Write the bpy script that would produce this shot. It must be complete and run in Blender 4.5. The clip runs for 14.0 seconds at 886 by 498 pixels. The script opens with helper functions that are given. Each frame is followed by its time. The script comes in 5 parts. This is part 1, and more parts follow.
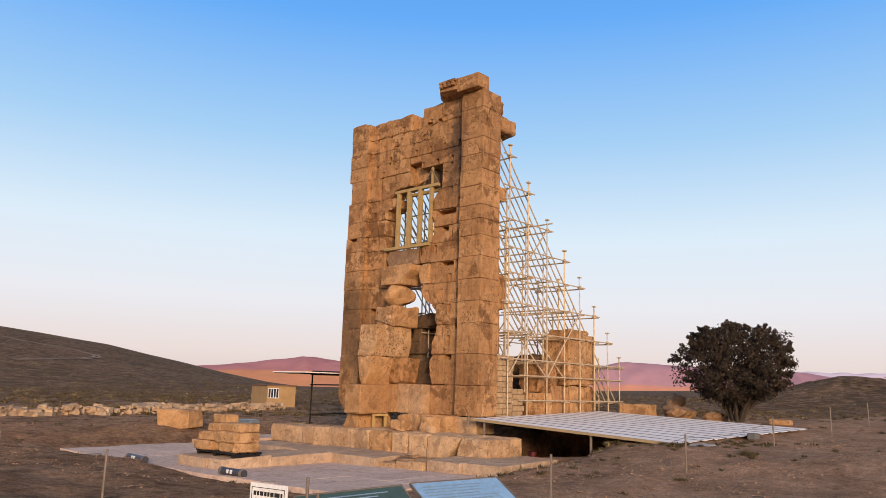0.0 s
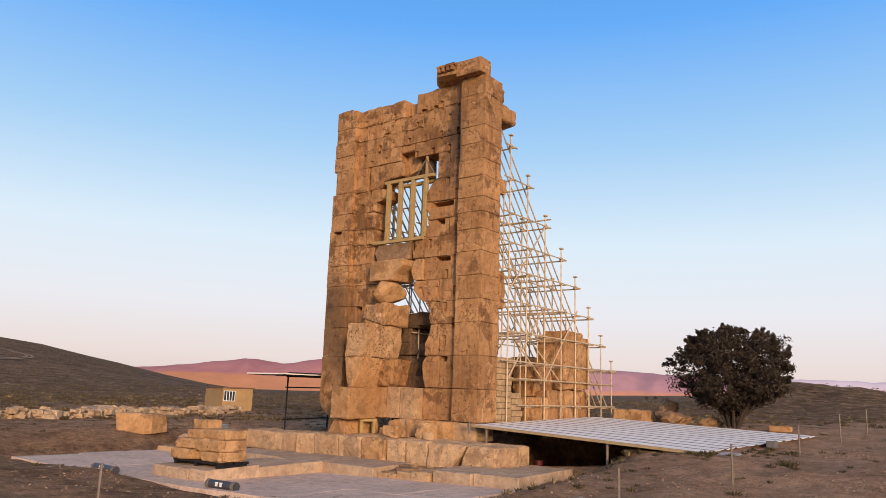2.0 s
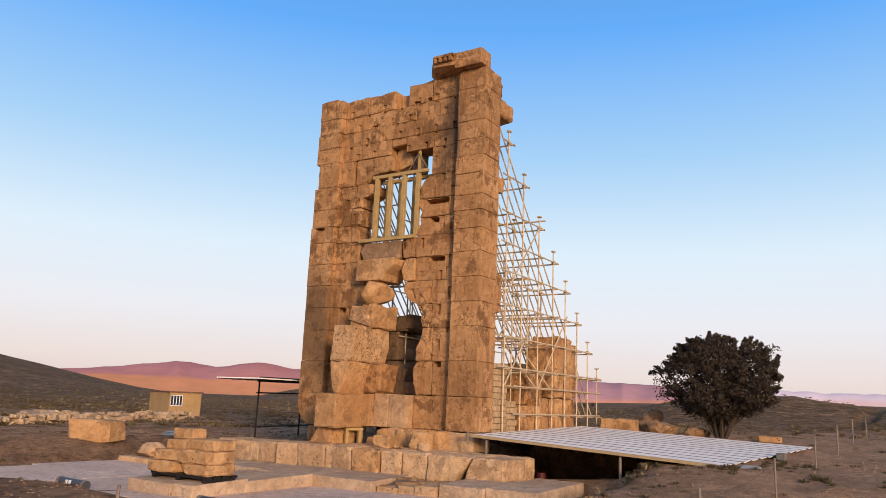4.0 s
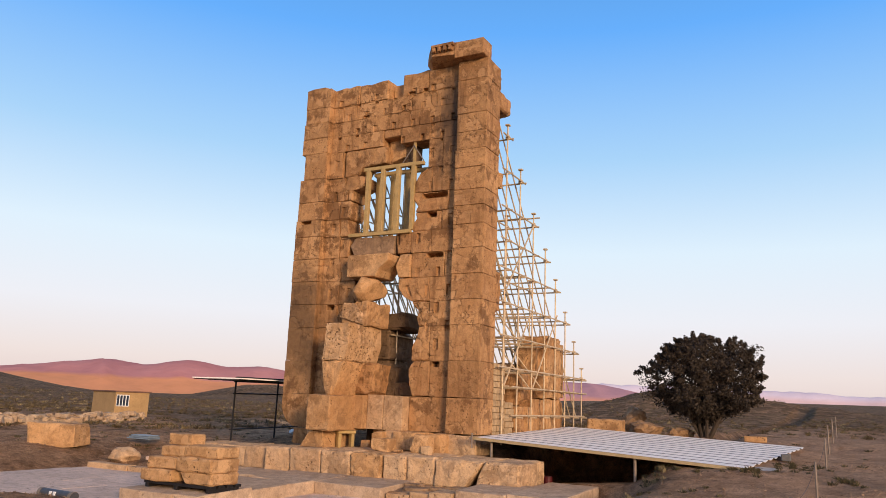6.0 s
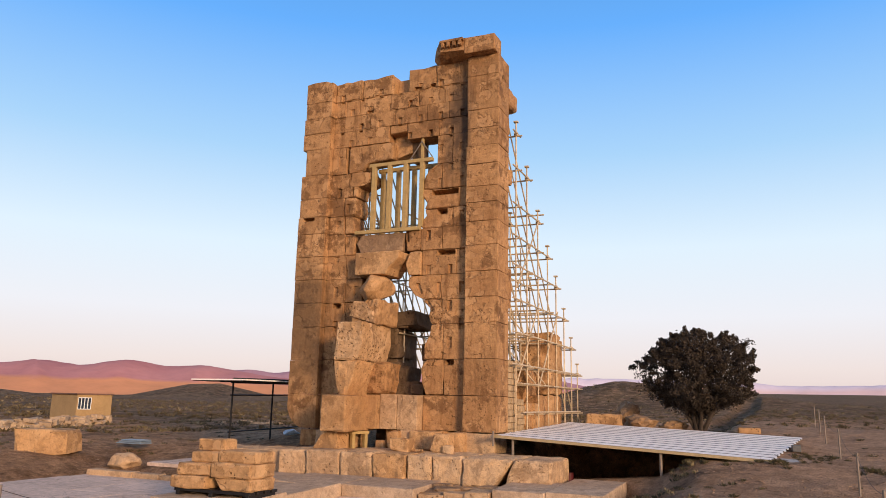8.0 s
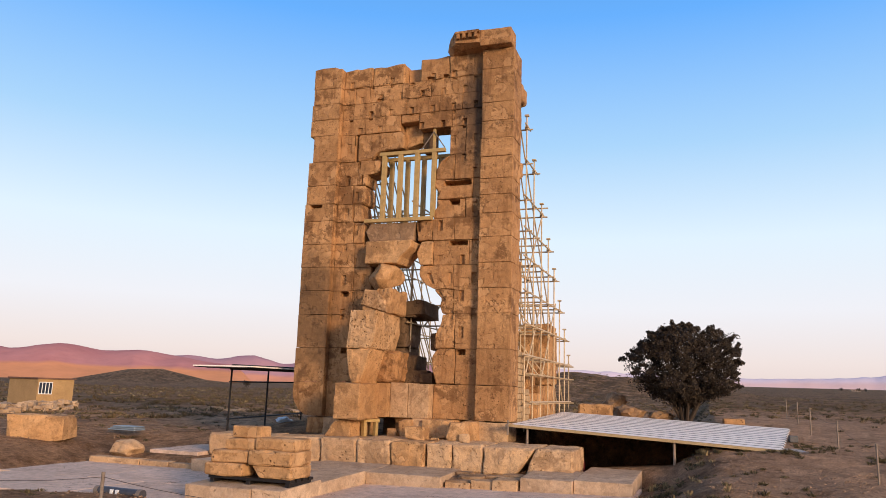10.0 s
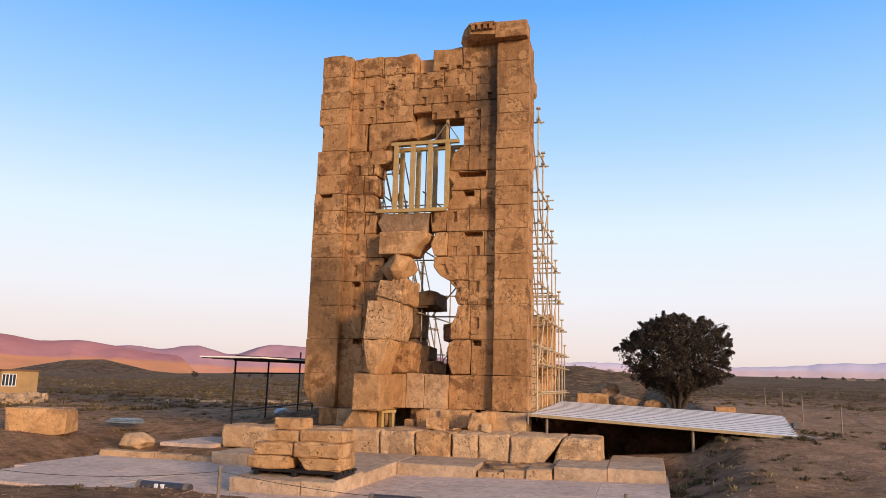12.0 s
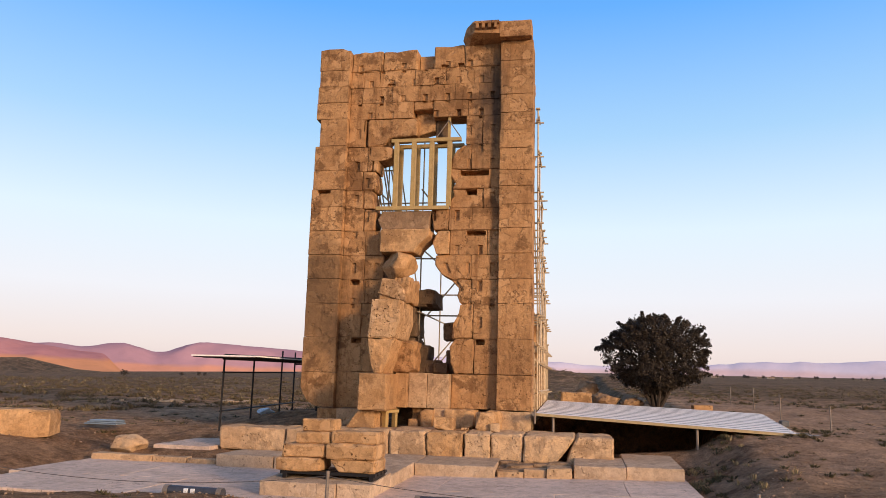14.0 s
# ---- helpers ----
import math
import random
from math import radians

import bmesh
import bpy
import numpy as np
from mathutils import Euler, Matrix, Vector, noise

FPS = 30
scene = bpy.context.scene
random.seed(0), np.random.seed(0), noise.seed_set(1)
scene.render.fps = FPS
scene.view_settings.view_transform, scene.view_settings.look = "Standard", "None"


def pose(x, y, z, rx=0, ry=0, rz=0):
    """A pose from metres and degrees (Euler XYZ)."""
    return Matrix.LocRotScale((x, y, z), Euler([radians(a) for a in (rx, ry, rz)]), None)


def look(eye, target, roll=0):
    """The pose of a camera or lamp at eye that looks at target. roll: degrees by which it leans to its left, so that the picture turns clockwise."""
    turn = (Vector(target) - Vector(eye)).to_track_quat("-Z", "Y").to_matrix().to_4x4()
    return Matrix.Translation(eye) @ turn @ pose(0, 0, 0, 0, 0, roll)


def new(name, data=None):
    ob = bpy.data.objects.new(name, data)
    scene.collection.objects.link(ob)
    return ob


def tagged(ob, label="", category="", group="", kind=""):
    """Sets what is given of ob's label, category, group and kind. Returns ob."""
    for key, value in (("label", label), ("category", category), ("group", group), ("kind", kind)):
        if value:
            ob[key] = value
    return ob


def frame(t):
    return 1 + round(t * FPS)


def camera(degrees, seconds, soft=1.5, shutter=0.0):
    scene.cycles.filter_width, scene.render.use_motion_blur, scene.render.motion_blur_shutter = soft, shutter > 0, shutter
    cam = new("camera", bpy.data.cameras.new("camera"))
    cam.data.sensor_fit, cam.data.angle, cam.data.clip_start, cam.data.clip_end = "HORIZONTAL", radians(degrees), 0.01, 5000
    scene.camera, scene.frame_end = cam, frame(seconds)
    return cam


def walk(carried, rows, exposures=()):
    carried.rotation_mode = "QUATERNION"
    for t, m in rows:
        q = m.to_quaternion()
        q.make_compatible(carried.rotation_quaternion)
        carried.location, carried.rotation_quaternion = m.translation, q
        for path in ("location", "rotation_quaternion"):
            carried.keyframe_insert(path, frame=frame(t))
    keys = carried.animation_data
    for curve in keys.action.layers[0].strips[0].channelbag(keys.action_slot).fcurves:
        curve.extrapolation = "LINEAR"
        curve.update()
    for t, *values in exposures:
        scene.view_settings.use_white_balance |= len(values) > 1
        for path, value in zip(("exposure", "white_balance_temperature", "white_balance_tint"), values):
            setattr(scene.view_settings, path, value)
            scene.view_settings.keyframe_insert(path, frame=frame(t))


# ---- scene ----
cam = camera(61.7, 14.0, soft=0.8)
METRES, EYE, TILT, LEAN, TURN = 15.45, 2.4, 0.0, 0.0, 42.0
ROWS = [
    (0.0, 0.0, 0.0, 0.0, -0.31, 10.74, -1.65),
    (0.5, -0.0309, 0.0293, -0.0007, -1.2, 10.79, -1.77),
    (1.0, -0.0577, 0.061, -0.0015, -2.24, 10.85, -1.79),
    (1.5, -0.0856, 0.09, -0.0026, -3.38, 10.97, -1.84),
    (2.0, -0.1106, 0.1178, -0.003, -4.57, 11.14, -1.96),
    (2.5, -0.1367, 0.1466, -0.0031, -5.8, 11.35, -2.09),
    (3.0, -0.1649, 0.1722, -0.0039, -7.03, 11.52, -2.19),
    (5.5, -0.3034, 0.2814, -0.0008, -13.08, 11.81, -2.4),
    (6.0, -0.334, 0.2995, -0.0011, -14.37, 11.78, -2.23),
    (6.5, -0.3676, 0.3127, -0.0009, -15.55, 11.71, -1.92),
    (7.0, -0.4, 0.3253, -0.0004, -16.59, 11.65, -1.57),
    (7.5, -0.4312, 0.3378, 0.0006, -17.52, 11.64, -1.29),
    (10.0, -0.5915, 0.3873, -0.0017, -22.79, 10.82, -1.81),
    (10.5, -0.624, 0.396, -0.0018, -23.78, 10.59, -1.81),
    (11.0, -0.6549, 0.4094, -0.0036, -24.72, 10.41, -1.7),
    (11.5, -0.6868, 0.4256, -0.0039, -25.69, 10.29, -1.6),
    (12.0, -0.7172, 0.4422, -0.004, -26.78, 10.16, -1.54),
    (12.5, -0.7465, 0.4623, -0.0044, -27.98, 10.08, -1.52),
    (13.0, -0.777, 0.4799, -0.0052, -29.27, 10.08, -1.5),
    (13.5, -0.8048, 0.5, -0.0054, -30.57, 10.1, -1.49),
    (14.0, -0.833, 0.5187, -0.0055, -31.83, 10.17, -1.49),
]
walk(cam, [(t, pose(20.0, -20.12, EYE, TILT, LEAN, TURN) @ pose(METRES * x, METRES * y, METRES * z, 90 + pitch, roll, yaw)) for t, x, y, z, yaw, pitch, roll in ROWS],
     exposures=((0.0, -0.10), (3.0, -0.08), (6.5, -0.03), (10.0, 0.0), (14.0, 0.02)))


# ---- world, sun, exposure ----
SUN_FROM = Vector((0.76, -0.60, 0.20)).normalized()
world = bpy.data.worlds.new("evening_sky")
scene.world = world
world.use_nodes = True
wt = world.node_tree
wt.nodes.clear()
w_out = wt.nodes.new("ShaderNodeOutputWorld")
w_bg = wt.nodes.new("ShaderNodeBackground")
w_sky = wt.nodes.new("ShaderNodeTexSky")
w_sky.sky_type, w_sky.sun_disc = "NISHITA", False
w_sky.sun_elevation, w_sky.sun_rotation = radians(4.0), math.atan2(SUN_FROM.x, SUN_FROM.y)
w_sky.altitude, w_sky.dust_density, w_sky.air_density = 1800.0, 1.5, 1.0
w_co = wt.nodes.new("ShaderNodeTexCoord")
w_sep = wt.nodes.new("ShaderNodeSeparateXYZ")
w_ramp = wt.nodes.new("ShaderNodeValToRGB")
w_scale = wt.nodes.new("ShaderNodeVectorMath")
w_scale.operation = "SCALE"
w_scale.inputs["Scale"].default_value = 0.12
w_mix = wt.nodes.new("ShaderNodeMix")
w_mix.data_type = "RGBA"
w_mix.inputs["Factor"].default_value = 0.94
wt.links.new(w_co.outputs["Generated"], w_sep.inputs[0])
wt.links.new(w_sep.outputs["Z"], w_ramp.inputs[0])
wt.links.new(w_sky.outputs[0], w_scale.inputs[0])
wt.links.new(w_scale.outputs[0], w_mix.inputs["A"])
wt.links.new(w_ramp.outputs[0], w_mix.inputs["B"])
# the afterglow round the set sun, behind the viewer
w_dot = wt.nodes.new("ShaderNodeVectorMath")
w_dot.operation = "DOT_PRODUCT"
w_dot.inputs[1].default_value = SUN_FROM
w_glow = wt.nodes.new("ShaderNodeValToRGB")
w_add = wt.nodes.new("ShaderNodeMix")
w_add.data_type, w_add.blend_type = "RGBA", "ADD"
w_add.inputs["Factor"].default_value = 1.0
gl = w_glow.color_ramp.elements
gl[0].position, gl[0].color = 0.15, (0, 0, 0, 1)
gl[1].position, gl[1].color = 1.0, (0.55, 0.345, 0.22, 1)
wt.links.new(w_co.outputs["Generated"], w_dot.inputs[0])
wt.links.new(w_dot.outputs["Value"], w_glow.inputs[0])
wt.links.new(w_mix.outputs["Result"], w_add.inputs["A"])
wt.links.new(w_glow.outputs[0], w_add.inputs["B"])
wt.links.new(w_add.outputs["Result"], w_bg.inputs[0])
wt.links.new(w_bg.outputs[0], w_out.inputs[0])
w_bg.inputs[1].default_value = 1.0
els = w_ramp.color_ramp.elements
els[0].position, els[0].color = 0.0, (0.82, 0.66, 0.64, 1)
els[1].position, els[1].color = 1.0, (0.07, 0.13, 0.25, 1)
for at, rgb in ((0.045, (0.92, 0.80, 0.78)), (0.11, (0.92, 0.92, 0.98)), (0.20, (0.80, 0.94, 1.06)), (0.32, (0.43, 0.71, 1.03)), (0.47, (0.145, 0.46, 1.05)), (0.62, (0.10, 0.30, 0.66))):
    e = els.new(at)
    e.color = (*rgb, 1)

sun_data = bpy.data.lights.new("evening_sun", "SUN")
sun_data.energy, sun_data.angle, sun_data.color = 4.2, radians(13), (1.0, 0.70, 0.45)
sun = new("evening_sun", sun_data)
sun.matrix_world = look(SUN_FROM * 50, (0, 0, 0))


# ---- materials ----
def material(name, rough=0.9, metal=0.0):
    mat = bpy.data.materials.new(name)
    mat.use_nodes = True
    nt = mat.node_tree
    bsdf = nt.nodes["Principled BSDF"]
    bsdf.inputs["Roughness"].default_value = rough
    bsdf.inputs["Metallic"].default_value = metal
    bsdf.inputs["Specular IOR Level"].default_value = 0.25
    return mat, nt, bsdf


def n_noise(nt, vec, scale, detail=5.0, rough=0.6):
    n = nt.nodes.new("ShaderNodeTexNoise")
    n.inputs["Scale"].default_value, n.inputs["Detail"].default_value, n.inputs["Roughness"].default_value = scale, detail, rough
    nt.links.new(vec, n.inputs["Vector"])
    return n.outputs["Fac"]


def n_ramp(nt, val, stops):
    r = nt.nodes.new("ShaderNodeValToRGB")
    el = r.color_ramp.elements
    while len(el) < len(stops):
        el.new(0.5)
    for e, (at, c) in zip(el, stops):
        e.position = at
        e.color = (c, c, c, 1) if isinstance(c, (int, float)) else (*c, 1)
    nt.links.new(val, r.inputs[0])
    return r.outputs[0]


def n_mix(nt, fac, a, b, mode="MIX"):
    m = nt.nodes.new("ShaderNodeMix")
    m.data_type, m.blend_type = "RGBA", mode
    for sock, v in ((m.inputs["Factor"], fac), (m.inputs["A"], a), (m.inputs["B"], b)):
        if isinstance(v, bpy.types.NodeSocket):
            nt.links.new(v, sock)
        elif isinstance(v, tuple):
            sock.default_value = (*v, 1)
        else:
            sock.default_value = v
    return m.outputs["Result"]


def n_math(nt, op, a, b=0.0, clamp=False):
    m = nt.nodes.new("ShaderNodeMath")
    m.operation, m.use_clamp = op, clamp
    for sock, v in zip(m.inputs, (a, b)):
        if isinstance(v, bpy.types.NodeSocket):
            nt.links.new(v, sock)
        else:
            sock.default_value = v
    return m.outputs[0]


def n_coord(nt, scale=(1, 1, 1)):
    g = nt.nodes.new("ShaderNodeNewGeometry")
    m = nt.nodes.new("ShaderNodeMapping")
    m.inputs["Scale"].default_value = scale
    nt.links.new(g.outputs["Position"], m.inputs["Vector"])
    return m.outputs[0]


def n_bump(nt, bsdf, height, strength, dist):
    b = nt.nodes.new("ShaderNodeBump")
    b.inputs["Strength"].default_value, b.inputs["Distance"].default_value = strength, dist
    nt.links.new(height, b.inputs["Height"])
    nt.links.new(b.outputs[0], bsdf.inputs["Normal"])


def n_voronoi(nt, vec, scale, feature="F1"):
    v = nt.nodes.new("ShaderNodeTexVoronoi")
    v.feature = feature
    v.inputs["Scale"].default_value = scale
    nt.links.new(vec, v.inputs["Vector"])
    return v.outputs["Distance"]


def n_wobble(nt, vec, scale, amount):
    """The coordinates bent by a noise, for lines that wander."""
    wob = nt.nodes.new("ShaderNodeTexNoise")
    wob.inputs["Scale"].default_value, wob.inputs["Detail"].default_value = scale, 6
    nt.links.new(vec, wob.inputs["Vector"])
    bend = nt.nodes.new("ShaderNodeVectorMath")
    bend.operation = "MULTIPLY_ADD"
    nt.links.new(wob.outputs["Color"], bend.inputs[0])
    bend.inputs[1].default_value = (amount, amount, amount)
    nt.links.new(vec, bend.inputs[2])
    return bend.outputs[0]


def stone_material(name, light, dark, stain=0.5, streak=False, pits=0.5, flake=1.0, crack_share=0.5, tone=(0.88, 1.08), relief=1.0, holes=0.5):
    """Weathered limestone: sharp-edged spalls, dark patina, drip runs, cracks, pits and fine grain."""
    mat, nt, bsdf = material(name, 0.92)
    co = n_coord(nt)
    run = n_coord(nt, (1.0, 1.0, 0.13))
    info = nt.nodes.new("ShaderNodeObjectInfo")
    big = n_noise(nt, co, 0.55, 5, 0.6)
    col = n_mix(nt, n_ramp(nt, big, ((0.36, 0.0), (0.64, 1.0))), dark, light)
    col = n_mix(nt, 1.0, col, n_ramp(nt, info.outputs["Random"], ((0.0, tone[0]), (1.0, tone[1]))), "MULTIPLY")
    grain = n_noise(nt, co, 26.0, 7, 0.75)
    mott = n_noise(nt, co, 5.0, 8, 0.72)
    col = n_mix(nt, 0.9, col, n_ramp(nt, mott, ((0.3, 0.62), (0.5, 1.0), (0.7, 1.24))), "MULTIPLY")
    col = n_mix(nt, 0.9, col, n_ramp(nt, grain, ((0.28, 0.72), (0.5, 1.0), (0.72, 1.18))), "MULTIPLY")
    # skins of stone that flaked off along sharp edges
    zone = n_ramp(nt, n_noise(nt, co, 0.5, 3), ((0.42, 0.0), (0.56, 1.0)))
    skin = n_noise(nt, n_wobble(nt, co, 4.0, 0.12), 2.1, 5, 0.6)
    spall = n_ramp(nt, skin, ((0.525, 0.0), (0.54, 1.0)))
    spall = n_math(nt, "MULTIPLY", spall, n_math(nt, "ADD", n_math(nt, "MULTIPLY", zone, 0.75), 0.25))
    rim = n_ramp(nt, skin, ((0.508, 0.0), (0.526, 1.0), (0.548, 0.0)))
    rim = n_math(nt, "MULTIPLY", rim, zone)
    col = n_mix(nt, n_math(nt, "MULTIPLY", spall, 0.55 * flake), col, (light[0] * 1.14, light[1] * 1.16, light[2] * 1.22))
    col = n_mix(nt, n_math(nt, "MULTIPLY", rim, 0.34 * flake), col, (dark[0] * 0.45, dark[1] * 0.42, dark[2] * 0.4))
    # cracks that wander
    crack = n_ramp(nt, n_voronoi(nt, n_wobble(nt, co, 2.5, 0.9), 0.8, "DISTANCE_TO_EDGE"), ((0.0, 1.0), (0.011, 0.0)))
    crack = n_math(nt, "MULTIPLY", crack, n_ramp(nt, n_noise(nt, co, 0.7, 3), ((1.02 - crack_share, 0.0), (1.06 - crack_share, 0.95))))
    col = n_mix(nt, crack, col, (dark[0] * 0.2, dark[1] * 0.18, dark[2] * 0.16))
    # grey-brown patina in ragged patches
    pat = n_ramp(nt, n_noise(nt, co, 1.1, 12, 0.72), ((0.52, 0.0), (0.585, stain)))
    col = n_mix(nt, pat, col, (dark[0] * 0.5, dark[1] * 0.47, dark[2] * 0.46))
    if streak:
        drip = n_ramp(nt, n_noise(nt, run, 3.4, 9, 0.7), ((0.52, 0.0), (0.66, 0.62)))
        col = n_mix(nt, drip, col, (dark[0] * 0.45, dark[1] * 0.38, dark[2] * 0.34))
        # old dark stain beside the tall pilaster, below the cornice, plus painted pilaster shade
        sep = nt.nodes.new("ShaderNodeSeparateXYZ")
        nt.links.new(n_coord(nt), sep.inputs[0])
        ux = n_math(nt, "DIVIDE", n_math(nt, "SUBTRACT", sep.outputs["X"], 2.3), 0.55)
        uz = n_math(nt, "DIVIDE", n_math(nt, "SUBTRACT", sep.outputs["Z"], 11.3), 2.0)
        d = n_math(nt, "ADD", n_math(nt, "MULTIPLY", ux, ux), n_math(nt, "MULTIPLY", uz, uz))
        d = n_math(nt, "ADD", d, n_math(nt, "MULTIPLY", n_noise(nt, run, 3.0, 8), 2.6))
        spot = n_ramp(nt, n_math(nt, "DIVIDE", d, 4.0), ((0.34, 0.9), (0.66, 0.0)))
        col = n_mix(nt, spot, col, (0.075, 0.048, 0.032))
        # brown patina low on the left-hand pilaster
        ux = n_math(nt, "DIVIDE", n_math(nt, "ADD", sep.outputs["X"], 3.2), 1.0)
        uz = n_math(nt, "DIVIDE", n_math(nt, "SUBTRACT", sep.outputs["Z"], 4.9), 2.3)
        d = n_math(nt, "ADD", n_math(nt, "MULTIPLY", ux, ux), n_math(nt, "MULTIPLY", uz, uz))
        d = n_math(nt, "ADD", d, n_math(nt, "MULTIPLY", n_noise(nt, co, 1.6, 10, 0.7), 2.4))
        col = n_mix(nt, n_ramp(nt, n_math(nt, "DIVIDE", d, 3.4), ((0.40, 0.75), (0.70, 0.0))), col, (0.10, 0.06, 0.032))
    # clusters of small dark holes
    hole = n_ramp(nt, n_voronoi(nt, n_wobble(nt, co, 9.0, 0.1), 11.0), ((0.17, 1.0), (0.27, 0.0)))
    hole = n_math(nt, "MULTIPLY", hole, n_ramp(nt, n_noise(nt, co, 1.7, 5), ((1.02 - holes, 0.0), (1.1 - holes, 1.0))))
    col = n_mix(nt, n_math(nt, "MULTIPLY", hole, pits), col, (dark[0] * 0.25, dark[1] * 0.22, dark[2] * 0.2))
    nt.links.new(col, bsdf.inputs["Base Color"])
    h = n_math(nt, "ADD", n_math(nt, "MULTIPLY", mott, 0.55), n_math(nt, "MULTIPLY", grain, 0.28))
    h = n_math(nt, "SUBTRACT", h, n_math(nt, "MULTIPLY", spall, 0.45 * flake))
    h = n_math(nt, "SUBTRACT", h, n_math(nt, "MULTIPLY", n_math(nt, "ADD", n_math(nt, "MULTIPLY", hole, pits), crack), 0.6))
    n_bump(nt, bsdf, h, 1.0, 0.05 * relief)
    return mat


def plain_material(name, rgb, rough=0.6, metal=0.0, vary=0.25, scale=6.0, bump=0.0):
    mat, nt, bsdf = material(name, rough, metal)
    co = n_coord(nt)
    fac = n_noise(nt, co, scale, 6, 0.65)
    lo = tuple(c * (1 - vary) for c in rgb)
    hi = tuple(min(1.0, c * (1 + vary)) for c in rgb)
    col = n_mix(nt, n_ramp(nt, fac, ((0.3, 0.0), (0.7, 1.0))), lo, hi)
    fine = n_ramp(nt, n_noise(nt, co, scale * 7, 3, 0.6), ((0.3, 0.82), (0.6, 1.05)))
    col = n_mix(nt, 0.8, col, fine, "MULTIPLY")
    nt.links.new(col, bsdf.inputs["Base Color"])
    if bump:
        n_bump(nt, bsdf, fac, bump, 0.02)
    return mat


M_STONE = stone_material("old_limestone", (0.485, 0.273, 0.122), (0.335, 0.172, 0.072), 0.85, True, 0.7, 1.15, 0.40, (0.84, 1.1), 1.5)
M_FRESH = stone_material("broken_limestone", (0.55, 0.33, 0.158), (0.38, 0.205, 0.088), 0.65, False, 0.9, 0.7, 0.30)
M_PITTED = stone_material("pitted_limestone", (0.60, 0.385, 0.21), (0.43, 0.25, 0.117), 0.7, False, 1.0, 0.9, 0.42, (0.95, 1.05), 1.4, 0.62)
M_STEP = stone_material("step_limestone", (0.56, 0.375, 0.215), (0.41, 0.252, 0.138), 0.55, False, 0.7, 0.6, 0.28)
M_LEDGE = stone_material("ledge_limestone", (0.54, 0.39, 0.262), (0.42, 0.288, 0.185), 0.45, False, 0.5, 0.45, 0.28)
# darker copy of the limestone: the shade of enclosed places is in its colour
M_SHADESTONE = stone_material("shaded_core_stone", (0.20, 0.128, 0.072), (0.125, 0.078, 0.045), 0.5, False, 0.8)
M_GREYSTONE = stone_material("grey_weathered_stone", (0.36, 0.235, 0.135), (0.24, 0.145, 0.082), 0.6, False, 0.6, 0.9, 0.36)
M_PAVE = stone_material("pavement_stone", (0.68, 0.50, 0.385), (0.57, 0.415, 0.315), 0.35, False, 0.25, 0.35, 0.48, (0.93, 1.05), 0.35)
M_BRICK = plain_material("pale_brick", (0.36, 0.25, 0.14), 0.9, 0, 0.3, 5.0, 0.3)
M_MORTAR = plain_material("mortar", (0.26, 0.18, 0.105), 0.95, 0, 0.25, 9.0, 0.4)
M_PIPE = plain_material("galvanised_tube", (0.50, 0.385, 0.25), 0.5, 0.1, 0.3, 8.0)
M_TIMBER = plain_material("ochre_painted_timber", (0.38, 0.26, 0.105), 0.6, 0, 0.2, 5.0)
M_BLACK = plain_material("black_painted_steel", (0.02, 0.018, 0.018), 0.5, 0.3, 0.3, 8.0)
M_SHEET = plain_material("white_roof_sheet", (0.88, 0.81, 0.735), 0.8, 0.0, 0.14, 3.0)
M_SEAM = plain_material("dark_seam", (0.06, 0.05, 0.045), 0.8, 0, 0.3, 5.0)
M_TRIM = plain_material("brass_coloured_trim", (0.40, 0.295, 0.16), 0.5, 0.2, 0.2, 5.0)
M_BARK = plain_material("bark", (0.06, 0.045, 0.035), 0.95, 0, 0.3, 9.0, 0.4)
M_GREYBOX = plain_material("grey_lamp_housing", (0.07, 0.07, 0.08), 0.45, 0.3, 0.2, 6.0)
M_POST = plain_material("grey_fence_post", (0.22, 0.175, 0.14), 0.6, 0.3, 0.25, 8.0)
M_WIRE = plain_material("rope", (0.10, 0.08, 0.07), 0.8, 0, 0.3, 8.0)
M_HUT = plain_material("ochre_plaster", (0.36, 0.23, 0.105), 0.9, 0, 0.12, 1.5, 0.2)
M_WHITE = plain_material("white_enamel", (0.75, 0.75, 0.74), 0.4, 0, 0.06, 4.0)
M_INK = plain_material("black_ink", (0.02, 0.02, 0.02), 0.6, 0, 0.1, 4.0)


def leaf_material(name, rgb):
    mat, nt, bsdf = material(name, 0.65)
    g = nt.nodes.new("ShaderNodeNewGeometry")
    col = n_mix(nt, g.outputs["Random Per Island"], tuple(c * 0.55 for c in rgb), tuple(c * 1.5 for c in rgb))
    nt.links.new(col, bsdf.inputs["Base Color"])
    return mat


M_LEAF = leaf_material("dark_leaves", (0.044, 0.033, 0.023))
M_SCRUB = leaf_material("dry_scrub", (0.105, 0.076, 0.039))
M_GRASS = leaf_material("straw_grass", (0.22, 0.165, 0.085))
M_WEED = leaf_material("green_weed", (0.07, 0.056, 0.026))


